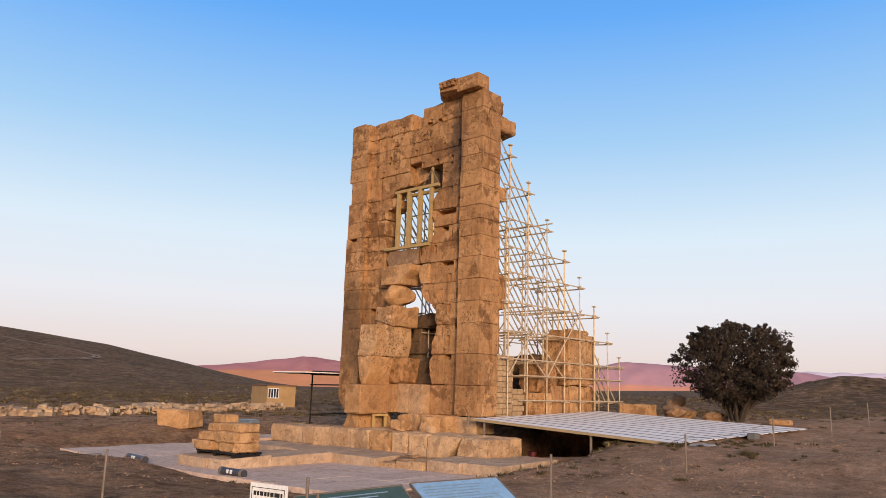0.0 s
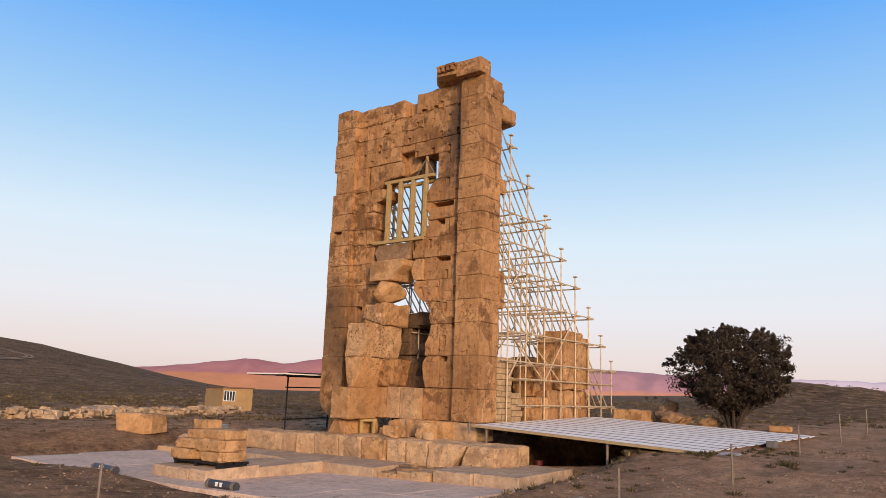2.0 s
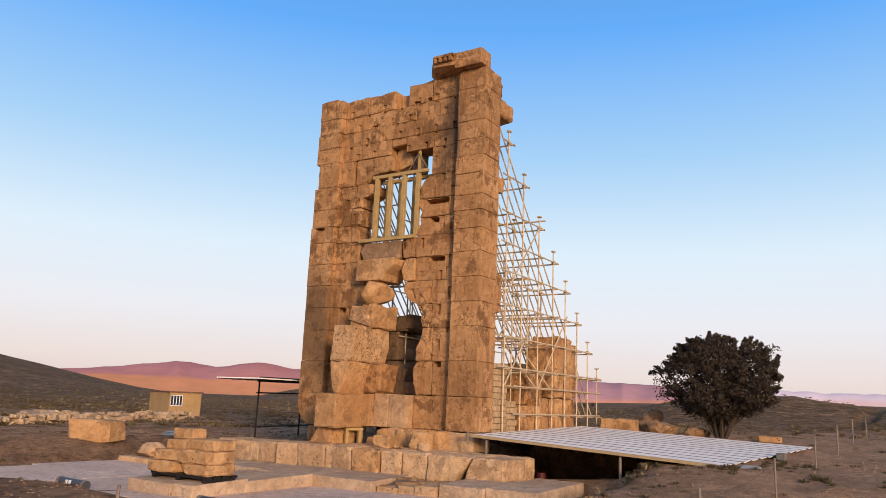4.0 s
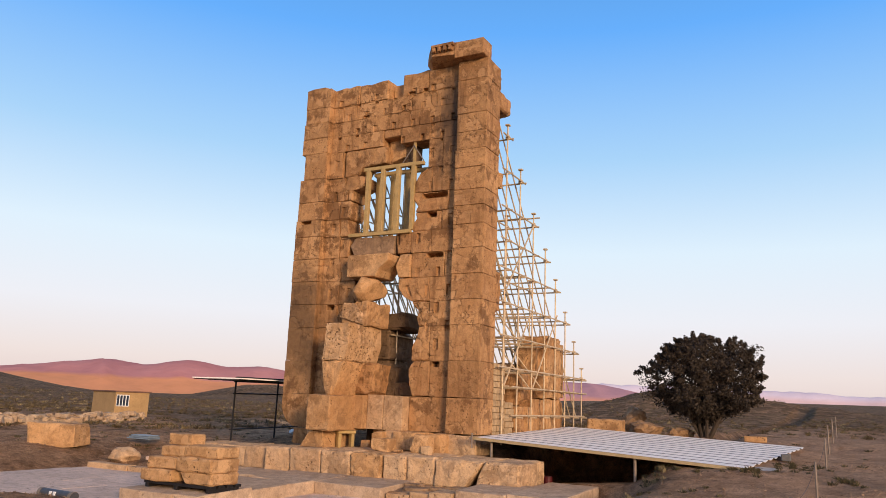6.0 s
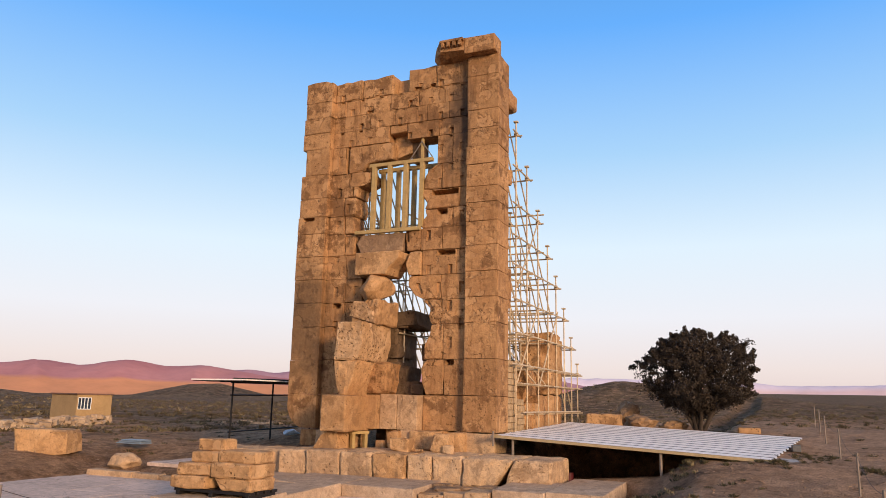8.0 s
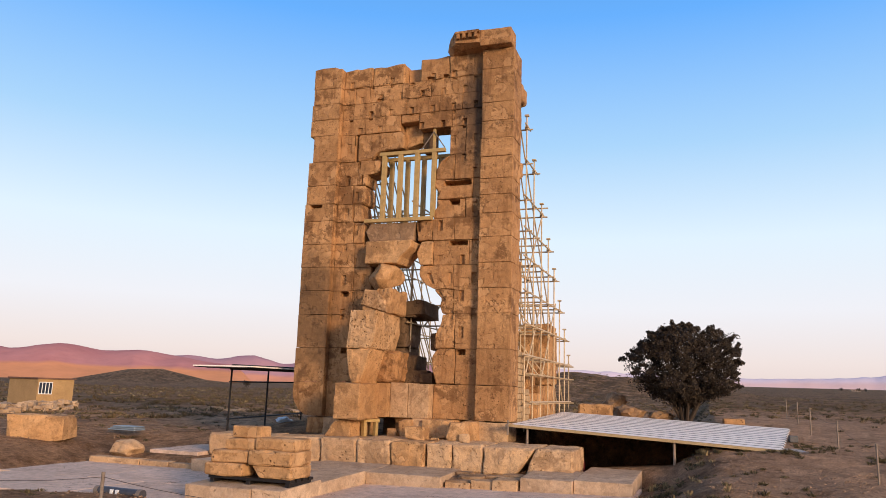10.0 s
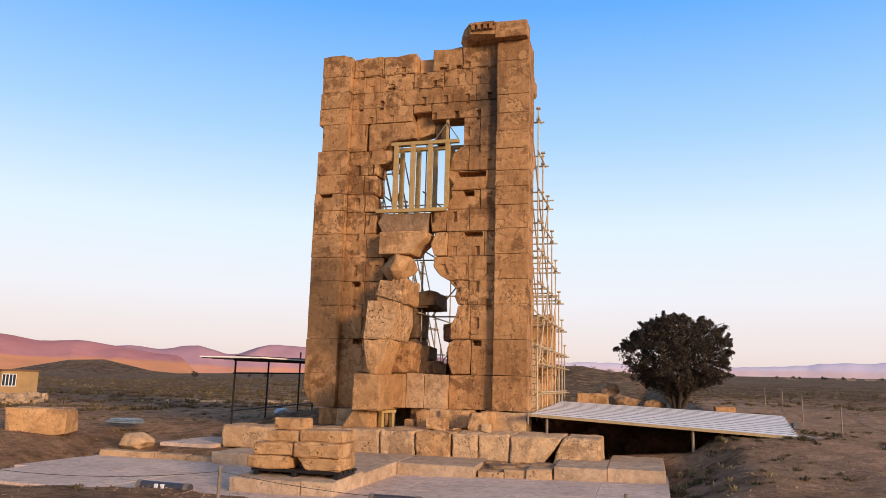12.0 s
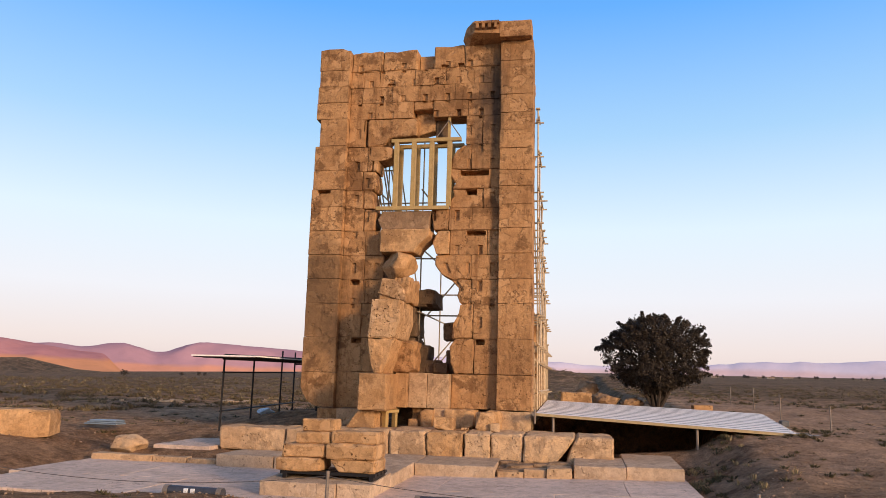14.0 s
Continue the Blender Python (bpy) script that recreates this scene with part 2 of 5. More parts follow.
def ground_material():
    mat, nt, bsdf = material("dry_earth", 0.97)
    bsdf.inputs["Specular IOR Level"].default_value = 0.1
    co = n_coord(nt)
    sep = nt.nodes.new("ShaderNodeSeparateXYZ")
    nt.links.new(co, sep.inputs[0])
    big = n_noise(nt, co, 0.16, 6, 0.6)
    mid = n_noise(nt, co, 0.9, 9, 0.72)
    fine = n_noise(nt, co, 24.0, 8, 0.8)
    clod = n_noise(nt, co, 4.5, 8, 0.78)
    col = n_mix(nt, n_ramp(nt, big, ((0.35, 0.0), (0.65, 1.0))), (0.35, 0.20, 0.107), (0.46, 0.282, 0.165))
    col = n_mix(nt, n_ramp(nt, mid, ((0.46, 0.0), (0.58, 0.75))), col, (0.185, 0.103, 0.056))
    lump = n_noise(nt, co, 1.7, 11, 0.75)
    col = n_mix(nt, 0.9, col, n_ramp(nt, lump, ((0.34, 0.55), (0.5, 1.0), (0.64, 1.3))), "MULTIPLY")
    # trodden gravel on the right
    g = n_math(nt, "ADD", n_math(nt, "DIVIDE", n_math(nt, "SUBTRACT", sep.outputs["X"], 7.5), 6.0), n_math(nt, "MULTIPLY", n_math(nt, "SUBTRACT", n_noise(nt, co, 0.4, 7, 0.65), 0.5), 2.4))
    dist = nt.nodes.new("ShaderNodeVectorMath")
    dist.operation = "LENGTH"
    nt.links.new(co, dist.inputs[0])
    away = n_math(nt, "DIVIDE", dist.outputs["Value"], 200.0)
    gravel = n_math(nt, "MULTIPLY", n_ramp(nt, g, ((0.15, 0.0), (0.55, 0.8))), n_ramp(nt, away, ((0.08, 1.0), (0.17, 0.0))))
    col = n_mix(nt, gravel, col, n_mix(nt, n_ramp(nt, mid, ((0.4, 0.0), (0.62, 1.0))), (0.54, 0.355, 0.235), (0.40, 0.25, 0.155)))
    # single stones in the soil
    chip = n_ramp(nt, n_voronoi(nt, n_wobble(nt, co, 12.0, 0.05), 13.0), ((0.16, 1.0), (0.24, 0.0)))
    chip = n_math(nt, "MULTIPLY", chip, n_ramp(nt, n_noise(nt, co, 1.2, 6), ((0.46, 0.0), (0.62, 0.65))))
    col = n_mix(nt, chip, col, (0.52, 0.37, 0.25))
    col = n_mix(nt, 0.9, col, n_ramp(nt, fine, ((0.25, 0.3), (0.5, 0.95), (0.72, 1.55))), "MULTIPLY")
    col = n_mix(nt, 0.9, col, n_ramp(nt, clod, ((0.3, 0.4), (0.5, 1.0), (0.7, 1.4))), "MULTIPLY")
    # scrub cover further out, in patches and single dark bushes
    far = n_ramp(nt, away, ((0.13, 0.0), (0.32, 0.85)))
    pat = n_ramp(nt, n_noise(nt, co, 0.5, 10, 0.8), ((0.42, 0.0), (0.52, 1.0)))
    col = n_mix(nt, n_math(nt, "MULTIPLY", far, pat), col, (0.092, 0.059, 0.028))
    straw = n_ramp(nt, n_noise(nt, co, 0.16, 9, 0.75), ((0.53, 0.0), (0.62, 0.6)))
    col = n_mix(nt, n_math(nt, "MULTIPLY", far, straw), col, (0.24, 0.155, 0.077))
    wide = n_ramp(nt, n_noise(nt, co, 0.035, 9, 0.78), ((0.35, 0.5), (0.5, 0.85), (0.65, 1.1)))
    col = n_mix(nt, far, col, n_mix(nt, 1.0, col, wide, "MULTIPLY"))
    hills = n_ramp(nt, away, ((0.5, 0.0), (1.0, 1.0)))
    bush = n_ramp(nt, n_voronoi(nt, n_wobble(nt, co, 0.4, 1.5), 0.16), ((0.2, 0.75), (0.4, 0.0)))
    col = n_mix(nt, n_math(nt, "MULTIPLY", hills, bush), col, (0.06, 0.045, 0.026))
    nt.links.new(col, bsdf.inputs["Base Color"])
    h = n_math(nt, "ADD", n_math(nt, "MULTIPLY", clod, 1.6), n_math(nt, "ADD", fine, n_math(nt, "MULTIPLY", mid, 1.5)))
    n_bump(nt, bsdf, n_math(nt, "ADD", h, n_math(nt, "MULTIPLY", chip, 0.5)), 1.0, 0.1)
    return mat


M_GROUND = ground_material()


def hill_material(name, a, b, low=None, z_low=0.0, z_high=1.0, scale=0.01):
    mat, nt, bsdf = material(name, 1.0)
    bsdf.inputs["Specular IOR Level"].default_value = 0.0
    co = n_coord(nt)
    col = n_mix(nt, n_ramp(nt, n_noise(nt, co, scale, 6, 0.6), ((0.35, 0.0), (0.65, 1.0))), a, b)
    # low tints the foot of a range, where some ranges get painted sunlight
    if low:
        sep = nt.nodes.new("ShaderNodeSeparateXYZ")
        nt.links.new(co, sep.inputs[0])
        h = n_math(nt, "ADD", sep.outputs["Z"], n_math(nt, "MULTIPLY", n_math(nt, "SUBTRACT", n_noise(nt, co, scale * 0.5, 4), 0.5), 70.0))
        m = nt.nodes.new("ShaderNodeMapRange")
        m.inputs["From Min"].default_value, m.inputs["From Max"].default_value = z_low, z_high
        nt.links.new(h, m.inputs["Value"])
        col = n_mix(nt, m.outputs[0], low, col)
    col = n_mix(nt, 0.8, col, n_ramp(nt, n_noise(nt, co, scale * 5, 7, 0.7), ((0.32, 0.9), (0.5, 1.0), (0.68, 1.05))), "MULTIPLY")
    nt.links.new(col, bsdf.inputs["Base Color"])
    n_bump(nt, bsdf, n_noise(nt, co, scale * 2, 4, 0.5), 0.35, 22.0)
    return mat


# ---- building helpers ----
def thing(name, at, label, category, group="", kind=""):
    ob = new(name)
    ob.location = at
    ob.empty_display_size = 0.2
    return tagged(ob, label, category, group, kind)


def hang(ob, parent):
    """Parent ob, whose mesh is laid in world metres, without moving it."""
    ob.parent = parent
    if parent.type == "EMPTY":
        ob.matrix_parent_inverse = Matrix.Translation(parent.location).inverted()
    return ob


def finish(name, me, mat, parent=None, label="", smooth=False):
    me.materials.append(mat)
    if smooth:
        me.polygons.foreach_set("use_smooth", [True] * len(me.polygons))
    ob = new(name, me)
    if parent:
        hang(ob, parent)
    if label:
        tagged(ob, label)
    return ob


def part(name, bm, mat, parent=None, label="", smooth=False):
    me = bpy.data.meshes.new(name)
    bmesh.ops.recalc_face_normals(bm, faces=bm.faces)
    bm.to_mesh(me)
    bm.free()
    return finish(name, me, mat, parent, label, smooth)


def lines(a, b, step, extra=()):
    n = max(1, int(round((b - a) / step)))
    vals = [a + (b - a) * i / n for i in range(n + 1)] + [e for e in extra if a < e < b]
    vals.sort()
    out = [vals[0]]
    for v in vals[1:]:
        if v - out[-1] > 0.002:
            out.append(v)
    out[-1] = b
    return out


def fract(p, s, octaves=3):
    v, amp = 0.0, 1.0
    q = p * s
    for _ in range(octaves):
        v += amp * noise.noise(q)
        q = q * 2.1
        amp *= 0.5
    return v


def stone_mesh(name, lo, hi, step=0.14, edge=0.03, rough=0.02, niches=(), warp=None, seed=0.0, chips=0.5, freq=1.6):
    """A hewn stone between two corners, with rounded, chipped edges, uneven faces and sunk sockets (x0, x1, z0, z1, depth) in its front."""
    lo, hi = Vector(lo), Vector(hi)
    size = hi - lo
    r = min(edge, 0.45 * min(size))
    ex, ez = [lo.x + r, hi.x - r], [lo.z + r, hi.z - r]
    for a, b, c, d, _ in niches:
        ex += [a - 0.006, a + 0.006, b - 0.006, b + 0.006]
        ez += [c - 0.006, c + 0.006, d - 0.006, d + 0.006]
        if _ > 0.2:
            ex += [a + 0.03, a + 0.07, b - 0.03, b - 0.07]
            ez += [c + 0.03, c + 0.06, d - 0.03, d - 0.06]
    axes = (lines(lo.x, hi.x, step, ex), lines(lo.y, hi.y, step * 1.6, (lo.y + r, hi.y - r)), lines(lo.z, hi.z, step, ez))
    last = [len(a) - 1 for a in axes]
    index, verts, faces = {}, [], []
    shift = Vector((seed * 13.7, seed * 7.3, seed * 3.1))

    def vert(i, j, k):
        key = (i, j, k)
        if key in index:
            return index[key]
        p = Vector((axes[0][i], axes[1][j], axes[2][k]))
        inner = Vector(min(max(p[a], lo[a] + r), hi[a] - r) for a in range(3))
        d = p - inner
        q = p
        if d.length > 1e-6:
            nrm = d.normalized()
            corner = sum(1 for c in d if abs(c) > 1e-6)
            if corner > 1:
                q = inner + nrm * r
            s = p + shift
            amt = rough * (fract(s, freq) + 0.35 * noise.noise(s * 7.0))
            if corner > 1 and chips:
                bite = noise.noise(s * 3.1) - 0.1
                if bite > 0:
                    amt -= bite * chips * 0.25 * min(0.6, 4 * r + 0.1)
            for a, b, c, e, depth in niches:
                if j == 0 and a < p.x < b and c < p.z < e:
                    if depth > 0.2:
                        u, w = (p.x - 0.5 * (a + b)) / (0.5 * (b - a)), (p.z - 0.5 * (c + e)) / (0.5 * (e - c))
                        depth *= max(0.0, 1.0 - max(0.0, u ** 4 + w ** 4 - 0.7) * 1.5)
                    amt = -depth
                    nrm = Vector((0, -1, 0))
            q = q + nrm * amt
        if warp:
            q = warp(q)
        index[key] = len(verts)
        verts.append(q)
        return index[key]

    for ax in range(3):
        u, v = (ax + 1) % 3, (ax + 2) % 3
        for side in (0, last[ax]):
            for i in range(last[u]):
                for j in range(last[v]):
                    quad = []
                    for du, dv in ((0, 0), (1, 0), (1, 1), (0, 1)):
                        key = [0, 0, 0]
                        key[ax], key[u], key[v] = side, i + du, j + dv
                        quad.append(vert(*key))
                    faces.append(quad if side else quad[::-1])
    me = bpy.data.meshes.new(name)
    me.from_pydata([tuple(v) for v in verts], [], faces)
    return me


def stone(name, lo, hi, mat, parent=None, label="", **kw):
    return finish(name, stone_mesh(name, lo, hi, **kw), mat, parent, label)


def edges_warp(lo, hi, left=None, right=None, top=None, bottom=None):
    """Broken outlines: profiles (z, x) for the left and right ends, (x, z) for the top and the underside."""
    def go(q):
        x, z = q.x, q.z
        u, w = (x - lo[0]) / (hi[0] - lo[0]), (z - lo[2]) / (hi[2] - lo[2])
        xl = float(np.interp(z, [p[0] for p in left], [p[1] for p in left])) if left else lo[0]
        xr = float(np.interp(z, [p[0] for p in right], [p[1] for p in right])) if right else hi[0]
        zb = float(np.interp(x, [p[0] for p in bottom], [p[1] for p in bottom])) if bottom else lo[2]
        zt = float(np.interp(x, [p[0] for p in top], [p[1] for p in top])) if top else hi[2]
        return Vector((xl + (xr - xl) * u, q.y, zb + (zt - zb) * w))
    return go


def boulder_mesh(name, at, size, seed, cuts=7, div=3, rough=0.06, deep=0.55):
    """A broken boulder: a ball cut flat by several planes, then roughened."""
    bm = bmesh.new()
    bmesh.ops.create_icosphere(bm, subdivisions=div, radius=1.0)
    rng = random.Random(seed)
    planes = []
    for _ in range(cuts):
        n = Vector((rng.gauss(0, 1), rng.gauss(0, 1), rng.gauss(0, 1))).normalized()
        planes.append((n, rng.uniform(deep, 0.85)))
    for v in bm.verts:
        p = v.co.copy()
        for n, d in planes:
            over = p.dot(n) - d
            if over > 0:
                p -= n * over
        p *= 1 + rough * fract(p + Vector((seed, 0, 0)), 2.5)
        v.co = Vector((p.x * size[0] / 2, p.y * size[1] / 2, p.z * size[2] / 2)) + Vector(at)
    me = bpy.data.meshes.new(name)
    bm.to_mesh(me)
    bm.free()
    return me


def broken_mesh(name, lo, hi, seed, cut=0.22, rough=0.02, step=0.14):
    """A quarry-faced stone: a block with every corner struck off along flat breaks, its faces slightly uneven."""
    rng = random.Random(seed)
    lo, hi = Vector(lo), Vector(hi)
    size = hi - lo
    bm = bmesh.new()
    for ix in (0, 1):
        for iy in (0, 1):
            for iz in (0, 1):
                corner = Vector((hi.x if ix else lo.x, hi.y if iy else lo.y, hi.z if iz else lo.z))
                sign = Vector((-1 if ix else 1, -1 if iy else 1, -1 if iz else 1))
                for a in range(3):
                    p = corner.copy()
                    for b in range(3):
                        if b != a:
                            p[b] += sign[b] * size[b] * rng.uniform(0.04, 1.0) ** 1.5 * cut
                    p[a] += sign[a] * size[a] * 0.02
                    bm.verts.new(p)
    hull = bmesh.ops.convex_hull(bm, input=list(bm.verts))
    bmesh.ops.delete(bm, geom=list({g for g in hull["geom_interior"] + hull["geom_unused"] if isinstance(g, bmesh.types.BMVert)}), context="VERTS")
    for _ in range(3):
        long = [e for e in bm.edges if e.calc_length() > step * 1.5]
        if not step or not long:
            break
        bmesh.ops.subdivide_edges(bm, edges=long, cuts=1)
        bmesh.ops.triangulate(bm, faces=list(bm.faces))
    bm.normal_update()
    shift = Vector((seed * 3.7, seed * 1.3, 0))
    for v in bm.verts:
        v.co += v.normal * rough * (fract(v.co + shift, 2.2) + 0.5 * noise.noise((v.co + shift) * 8.0))
    me = bpy.data.meshes.new(name)
    bm.to_mesh(me)
    bm.free()
    return me


def broken(name, lo, hi, mat, parent=None, seed=0, **kw):
    return finish(name, broken_mesh(name, lo, hi, seed, **kw), mat, parent)


def add_box(bm, lo, hi):
    vs = [bm.verts.new((x, y, z)) for z in (lo[2], hi[2]) for y in (lo[1], hi[1]) for x in (lo[0], hi[0])]
    for f in ((0, 2, 3, 1), (4, 5, 7, 6), (0, 1, 5, 4), (2, 6, 7, 3), (0, 4, 6, 2), (1, 3, 7, 5)):
        bm.faces.new([vs[i] for i in f])


def box_part(name, lo, hi, mat, parent=None, label="", bevel=0.006):
    bm = bmesh.new()
    add_box(bm, lo, hi)
    if bevel:
        bmesh.ops.bevel(bm, geom=list(bm.edges), offset=bevel, segments=1, affect="EDGES")
    return part(name, bm, mat, parent, label)


def add_tube(bm, a, b, r, sides=6, r2=None):
    a, b = Vector(a), Vector(b)
    d = (b - a).normalized()
    u = d.orthogonal().normalized()
    w = d.cross(u)
    r2 = r if r2 is None else r2
    rings = []
    for p, rad in ((a, r), (b, r2)):
        rings.append([bm.verts.new(p + (u * math.cos(t) + w * math.sin(t)) * rad) for t in [2 * math.pi * i / sides for i in range(sides)]])
    for i in range(sides):
        j = (i + 1) % sides
        bm.faces.new((rings[0][i], rings[0][j], rings[1][j], rings[1][i]))
    bm.faces.new(rings[0][::-1])
    bm.faces.new(rings[1])


def tube_part(name, a, b, r, mat, parent=None, label="", sides=8):
    bm = bmesh.new()
    add_tube(bm, a, b, r, sides)
    return part(name, bm, mat, parent, label, smooth=False)


# ---- the ground and the distance ----
def ease(a, b, v):
    t = min(1.0, max(0.0, (v - a) / (b - a)))
    return t * t * (3 - 2 * t)


def ground_z(x, y):
    """The lie of the land: a plain, a hollow dug out round the tower, a bank to its right, hills far to the left."""
    r = math.hypot(x, y)
    right = ease(7.4, 9.6, x)
    front = float(np.interp(y, (-30, -20, -14, -11, -9.2), (0.85, 0.8, 0.35, 0.2, 0.03)))
    left = ease(-8.3, -11.5, x)
    base = max(front, 0.5 * left)
    back = ease(-1.0, 5.0, y) * (1 - ease(-5, -12, x))
    base = max(base, 0.02 + 1.1 * back, 0.55 * ease(-1.5, 2.0, y))
    bank = float(np.interp(y, (-20, -15, -9, -3.4, -0.8, 2.5, 8, 13, 40), (0.8, 0.35, 0.42, 0.68, 1.08, 1.12, 1.25, 1.5, 1.7)))
    base = base * (1 - right) + bank * right
    # the pit under the sheet roof
    pit = ease(3.6, 4.2, x) * ease(9.7, 8.6, x) * ease(0.0, 1.0, y) * ease(6.6, 5.8, y)
    base = base * (1 - pit) - 1.5 * pit
    mouth = ease(5.8, 6.6, x) * ease(9.6, 8.0, x) * ease(-4.2, -2.6, y) * (1 - pit)
    base = base * (1 - 0.6 * mouth) + 0.17 * mouth
    # the rim on which the sheet roof rests
    sheet = 1.42 - 0.046 * (x - 3.9) + y * (0.026 + 0.0016 * (x - 3.9))
    rim = max(ease(6.2, 6.9, y) * ease(8.9, 8.2, y) * ease(3.7, 4.2, x) * ease(12.8, 12.1, x), ease(9.7, 10.3, x) * ease(12.2, 11.4, x) * ease(-0.2, 0.4, y) * ease(8.9, 8.2, y))
    base = base * (1 - rim) + max(base, sheet) * rim
    # under the pavement the soil stays below the slabs
    slab = ease(-9.2, -8.4, x) * ease(7.9, 7.2, x) * ease(-9.3, -8.7, y) * ease(0.5, -0.5, y)
    base = base * (1 - slab) - 0.12 * slab
    open_soil = 1 - slab
    # the soil bed behind the kerb stones
    bed = ease(-4.2, -4.9, x) * ease(-3.5, -2.7, y) * slab
    base += bed * 0.34
    # the soil lip in front of the pit
    lip = ease(-1.15, -0.6, y) * ease(0.6, 0.1, y) * ease(5.7, 6.2, x) * ease(10.0, 9.3, x)
    base = base * (1 - lip) + float(np.interp(x, (6.0, 7.4, 8.4, 9.0, 9.6), (0.42, 0.5, 0.66, 1.0, 1.12))) * lip
    p = Vector((x, y, 0))
    base += open_soil * (0.10 * fract(p, 0.22) + 0.07 * noise.noise(p * 0.8) + 0.05 * noise.noise(p * 1.9)) * min(1.0, 40 / max(r, 1) + 0.4)
    if r > 60:
        az = math.degrees(math.atan2(-x, y))
        fade = ease(60, 200, r)
        base = base * (1 - fade) + 0.6 * fade
        rise = float(np.interp(az, (-60, 5, 40), (1.0, 1.0, 0.0)))
        base += rise * math.tan(radians(1.0)) * max(0.0, r - 60)
        steep = float(np.interp(az, (52.5, 54.5, 58.0, 62.0, 67.5, 72.6, 85, 110, 140), (0.0, 0.2, 0.8, 1.6, 2.7, 3.25, 4.3, 4.0, 0.0)))
        hill = ease(120, 560, r) * ease(1600, 700, r)
        base += 560 * math.tan(radians(steep)) * hill * (1 + 0.05 * fract(p, 0.008)) + 0.9 * hill * min(1.0, steep) * fract(p, 0.04)
        knoll = math.exp(-((x + 17) / (15.0 if x < -17 else 28.0)) ** 2 - ((y - 139) / 28.0) ** 2)
        base += 5.1 * knoll * (1 + 0.12 * fract(p, 0.12))
        mound = math.exp(-((az - 41.3) / 3.0) ** 2) * math.exp(-((r - 560) / 70.0) ** 2)
        base += 12.5 * mound
    return base


def build_ground():
    fine = list(np.arange(-14, 22.01, 0.3))
    def spread(a, sign, limit, step):
        out = []
        v = a
        while abs(v) < limit:
            step *= 1.085
            v += sign * step
            out.append(v)
        return out
    xs = spread(-14, -1, 4200, 0.3)[::-1] + fine + spread(22, 1, 4200, 0.3)
    fy = list(np.arange(-26, 14.01, 0.3))
    ys = spread(-26, -1, 1500, 0.3)[::-1] + fy + spread(14, 1, 4200, 0.3)
    nx = len(xs)
    verts = [(x, y, ground_z(x, y)) for y in ys for x in xs]
    faces = [(j * nx + i, j * nx + i + 1, (j + 1) * nx + i + 1, (j + 1) * nx + i) for j in range(len(ys) - 1) for i in range(nx - 1)]
    me = bpy.data.meshes.new("ground")
    me.from_pydata(verts, [], faces)
    ob = finish("ground", me, M_GROUND, smooth=True)
    tagged(ob, "dry brown stony earth with scattered scrub", "ground", kind="structure")


build_ground()


def ridge(name, label, mat, dist, depth, az0, az1, height, seed, base=0.0, fall=4.0):
    """A far range between two bearings, in degrees to the left of straight ahead."""
    n, m = 220, 30
    verts, faces = [], []
    for i in range(n + 1):
        az = az0 + (az1 - az0) * i / n
        a = radians(az)
        end = ease(0, fall, az - az0) * ease(0, fall, az1 - az)
        h = height(az) * end
        for j in range(m + 1):
            u = j / m
            d = dist + depth * (u - 0.5) * 2
            prof = math.sin(math.pi * min(1.0, u)) ** 1.3
            z = base + h * prof * (1 + 0.10 * fract(Vector((az * 0.22, u * 2.5, seed)), 1.0) * abs(u - 0.5) * 2) * (1 + (0.06 if dist > 3500 else 0.012) * fract(Vector((az * (0.8 if dist > 3500 else 1.3), 0, seed)), 1.0)) - 6 * (1 - prof)
            fold = Vector((az * 0.42, u * 2.4, seed))
            z += h * (0.03 if dist > 3500 else 0.13) * prof * (0.6 - abs(noise.noise(fold)) * 2.4 + 0.25 * noise.noise(fold * 2.3)) * min(1.0, abs(u - 0.5) * 5)
            verts.append((-math.sin(a) * d, math.cos(a) * d, z))
    for i in range(n):
        for j in range(m):
            a = i * (m + 1) + j
            faces.append((a, a + 1, a + m + 2, a + m + 1))
    me = bpy.data.meshes.new(name)
    me.from_pydata(verts, [], faces)
    ob = finish(name, me, mat, smooth=True)
    tagged(ob, label, "mountain", kind="structure")


def skyline(dist, *points):
    """Crest heights at a distance from bearings and elevations in degrees."""
    pts = sorted(points)
    return lambda a: dist * math.tan(radians(sum(float(np.interp(a + o, [q[0] for q in pts], [q[1] for q in pts])) for o in (-0.75, -0.5, -0.25, 0, 0.25, 0.5, 0.75)) / 7 + 0.04))


# last sunlight is painted in: rose slopes here, orange foot here and on mauve
M_PINK = hill_material("sunlit_rose_mountain", (0.45, 0.195, 0.19), (0.54, 0.25, 0.235), (0.66, 0.295, 0.15), 36, 48, 0.004)
# mauve and blue ranges: distance haze is mixed into the colours
M_MAUVE = hill_material("haze_mauve_mountain", (0.40, 0.23, 0.26), (0.49, 0.275, 0.295), (0.62, 0.29, 0.19), 34, 48, 0.003)
M_BLUE = hill_material("haze_blue_mountain", (0.66, 0.575, 0.65), (0.69, 0.60, 0.67), (0.66, 0.49, 0.49), 80, 100, 0.002)
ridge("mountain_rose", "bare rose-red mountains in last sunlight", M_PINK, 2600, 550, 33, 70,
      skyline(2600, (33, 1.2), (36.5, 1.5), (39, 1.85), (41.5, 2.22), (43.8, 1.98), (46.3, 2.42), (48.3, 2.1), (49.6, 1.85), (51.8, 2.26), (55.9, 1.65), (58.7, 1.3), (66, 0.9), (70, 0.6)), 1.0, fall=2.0)
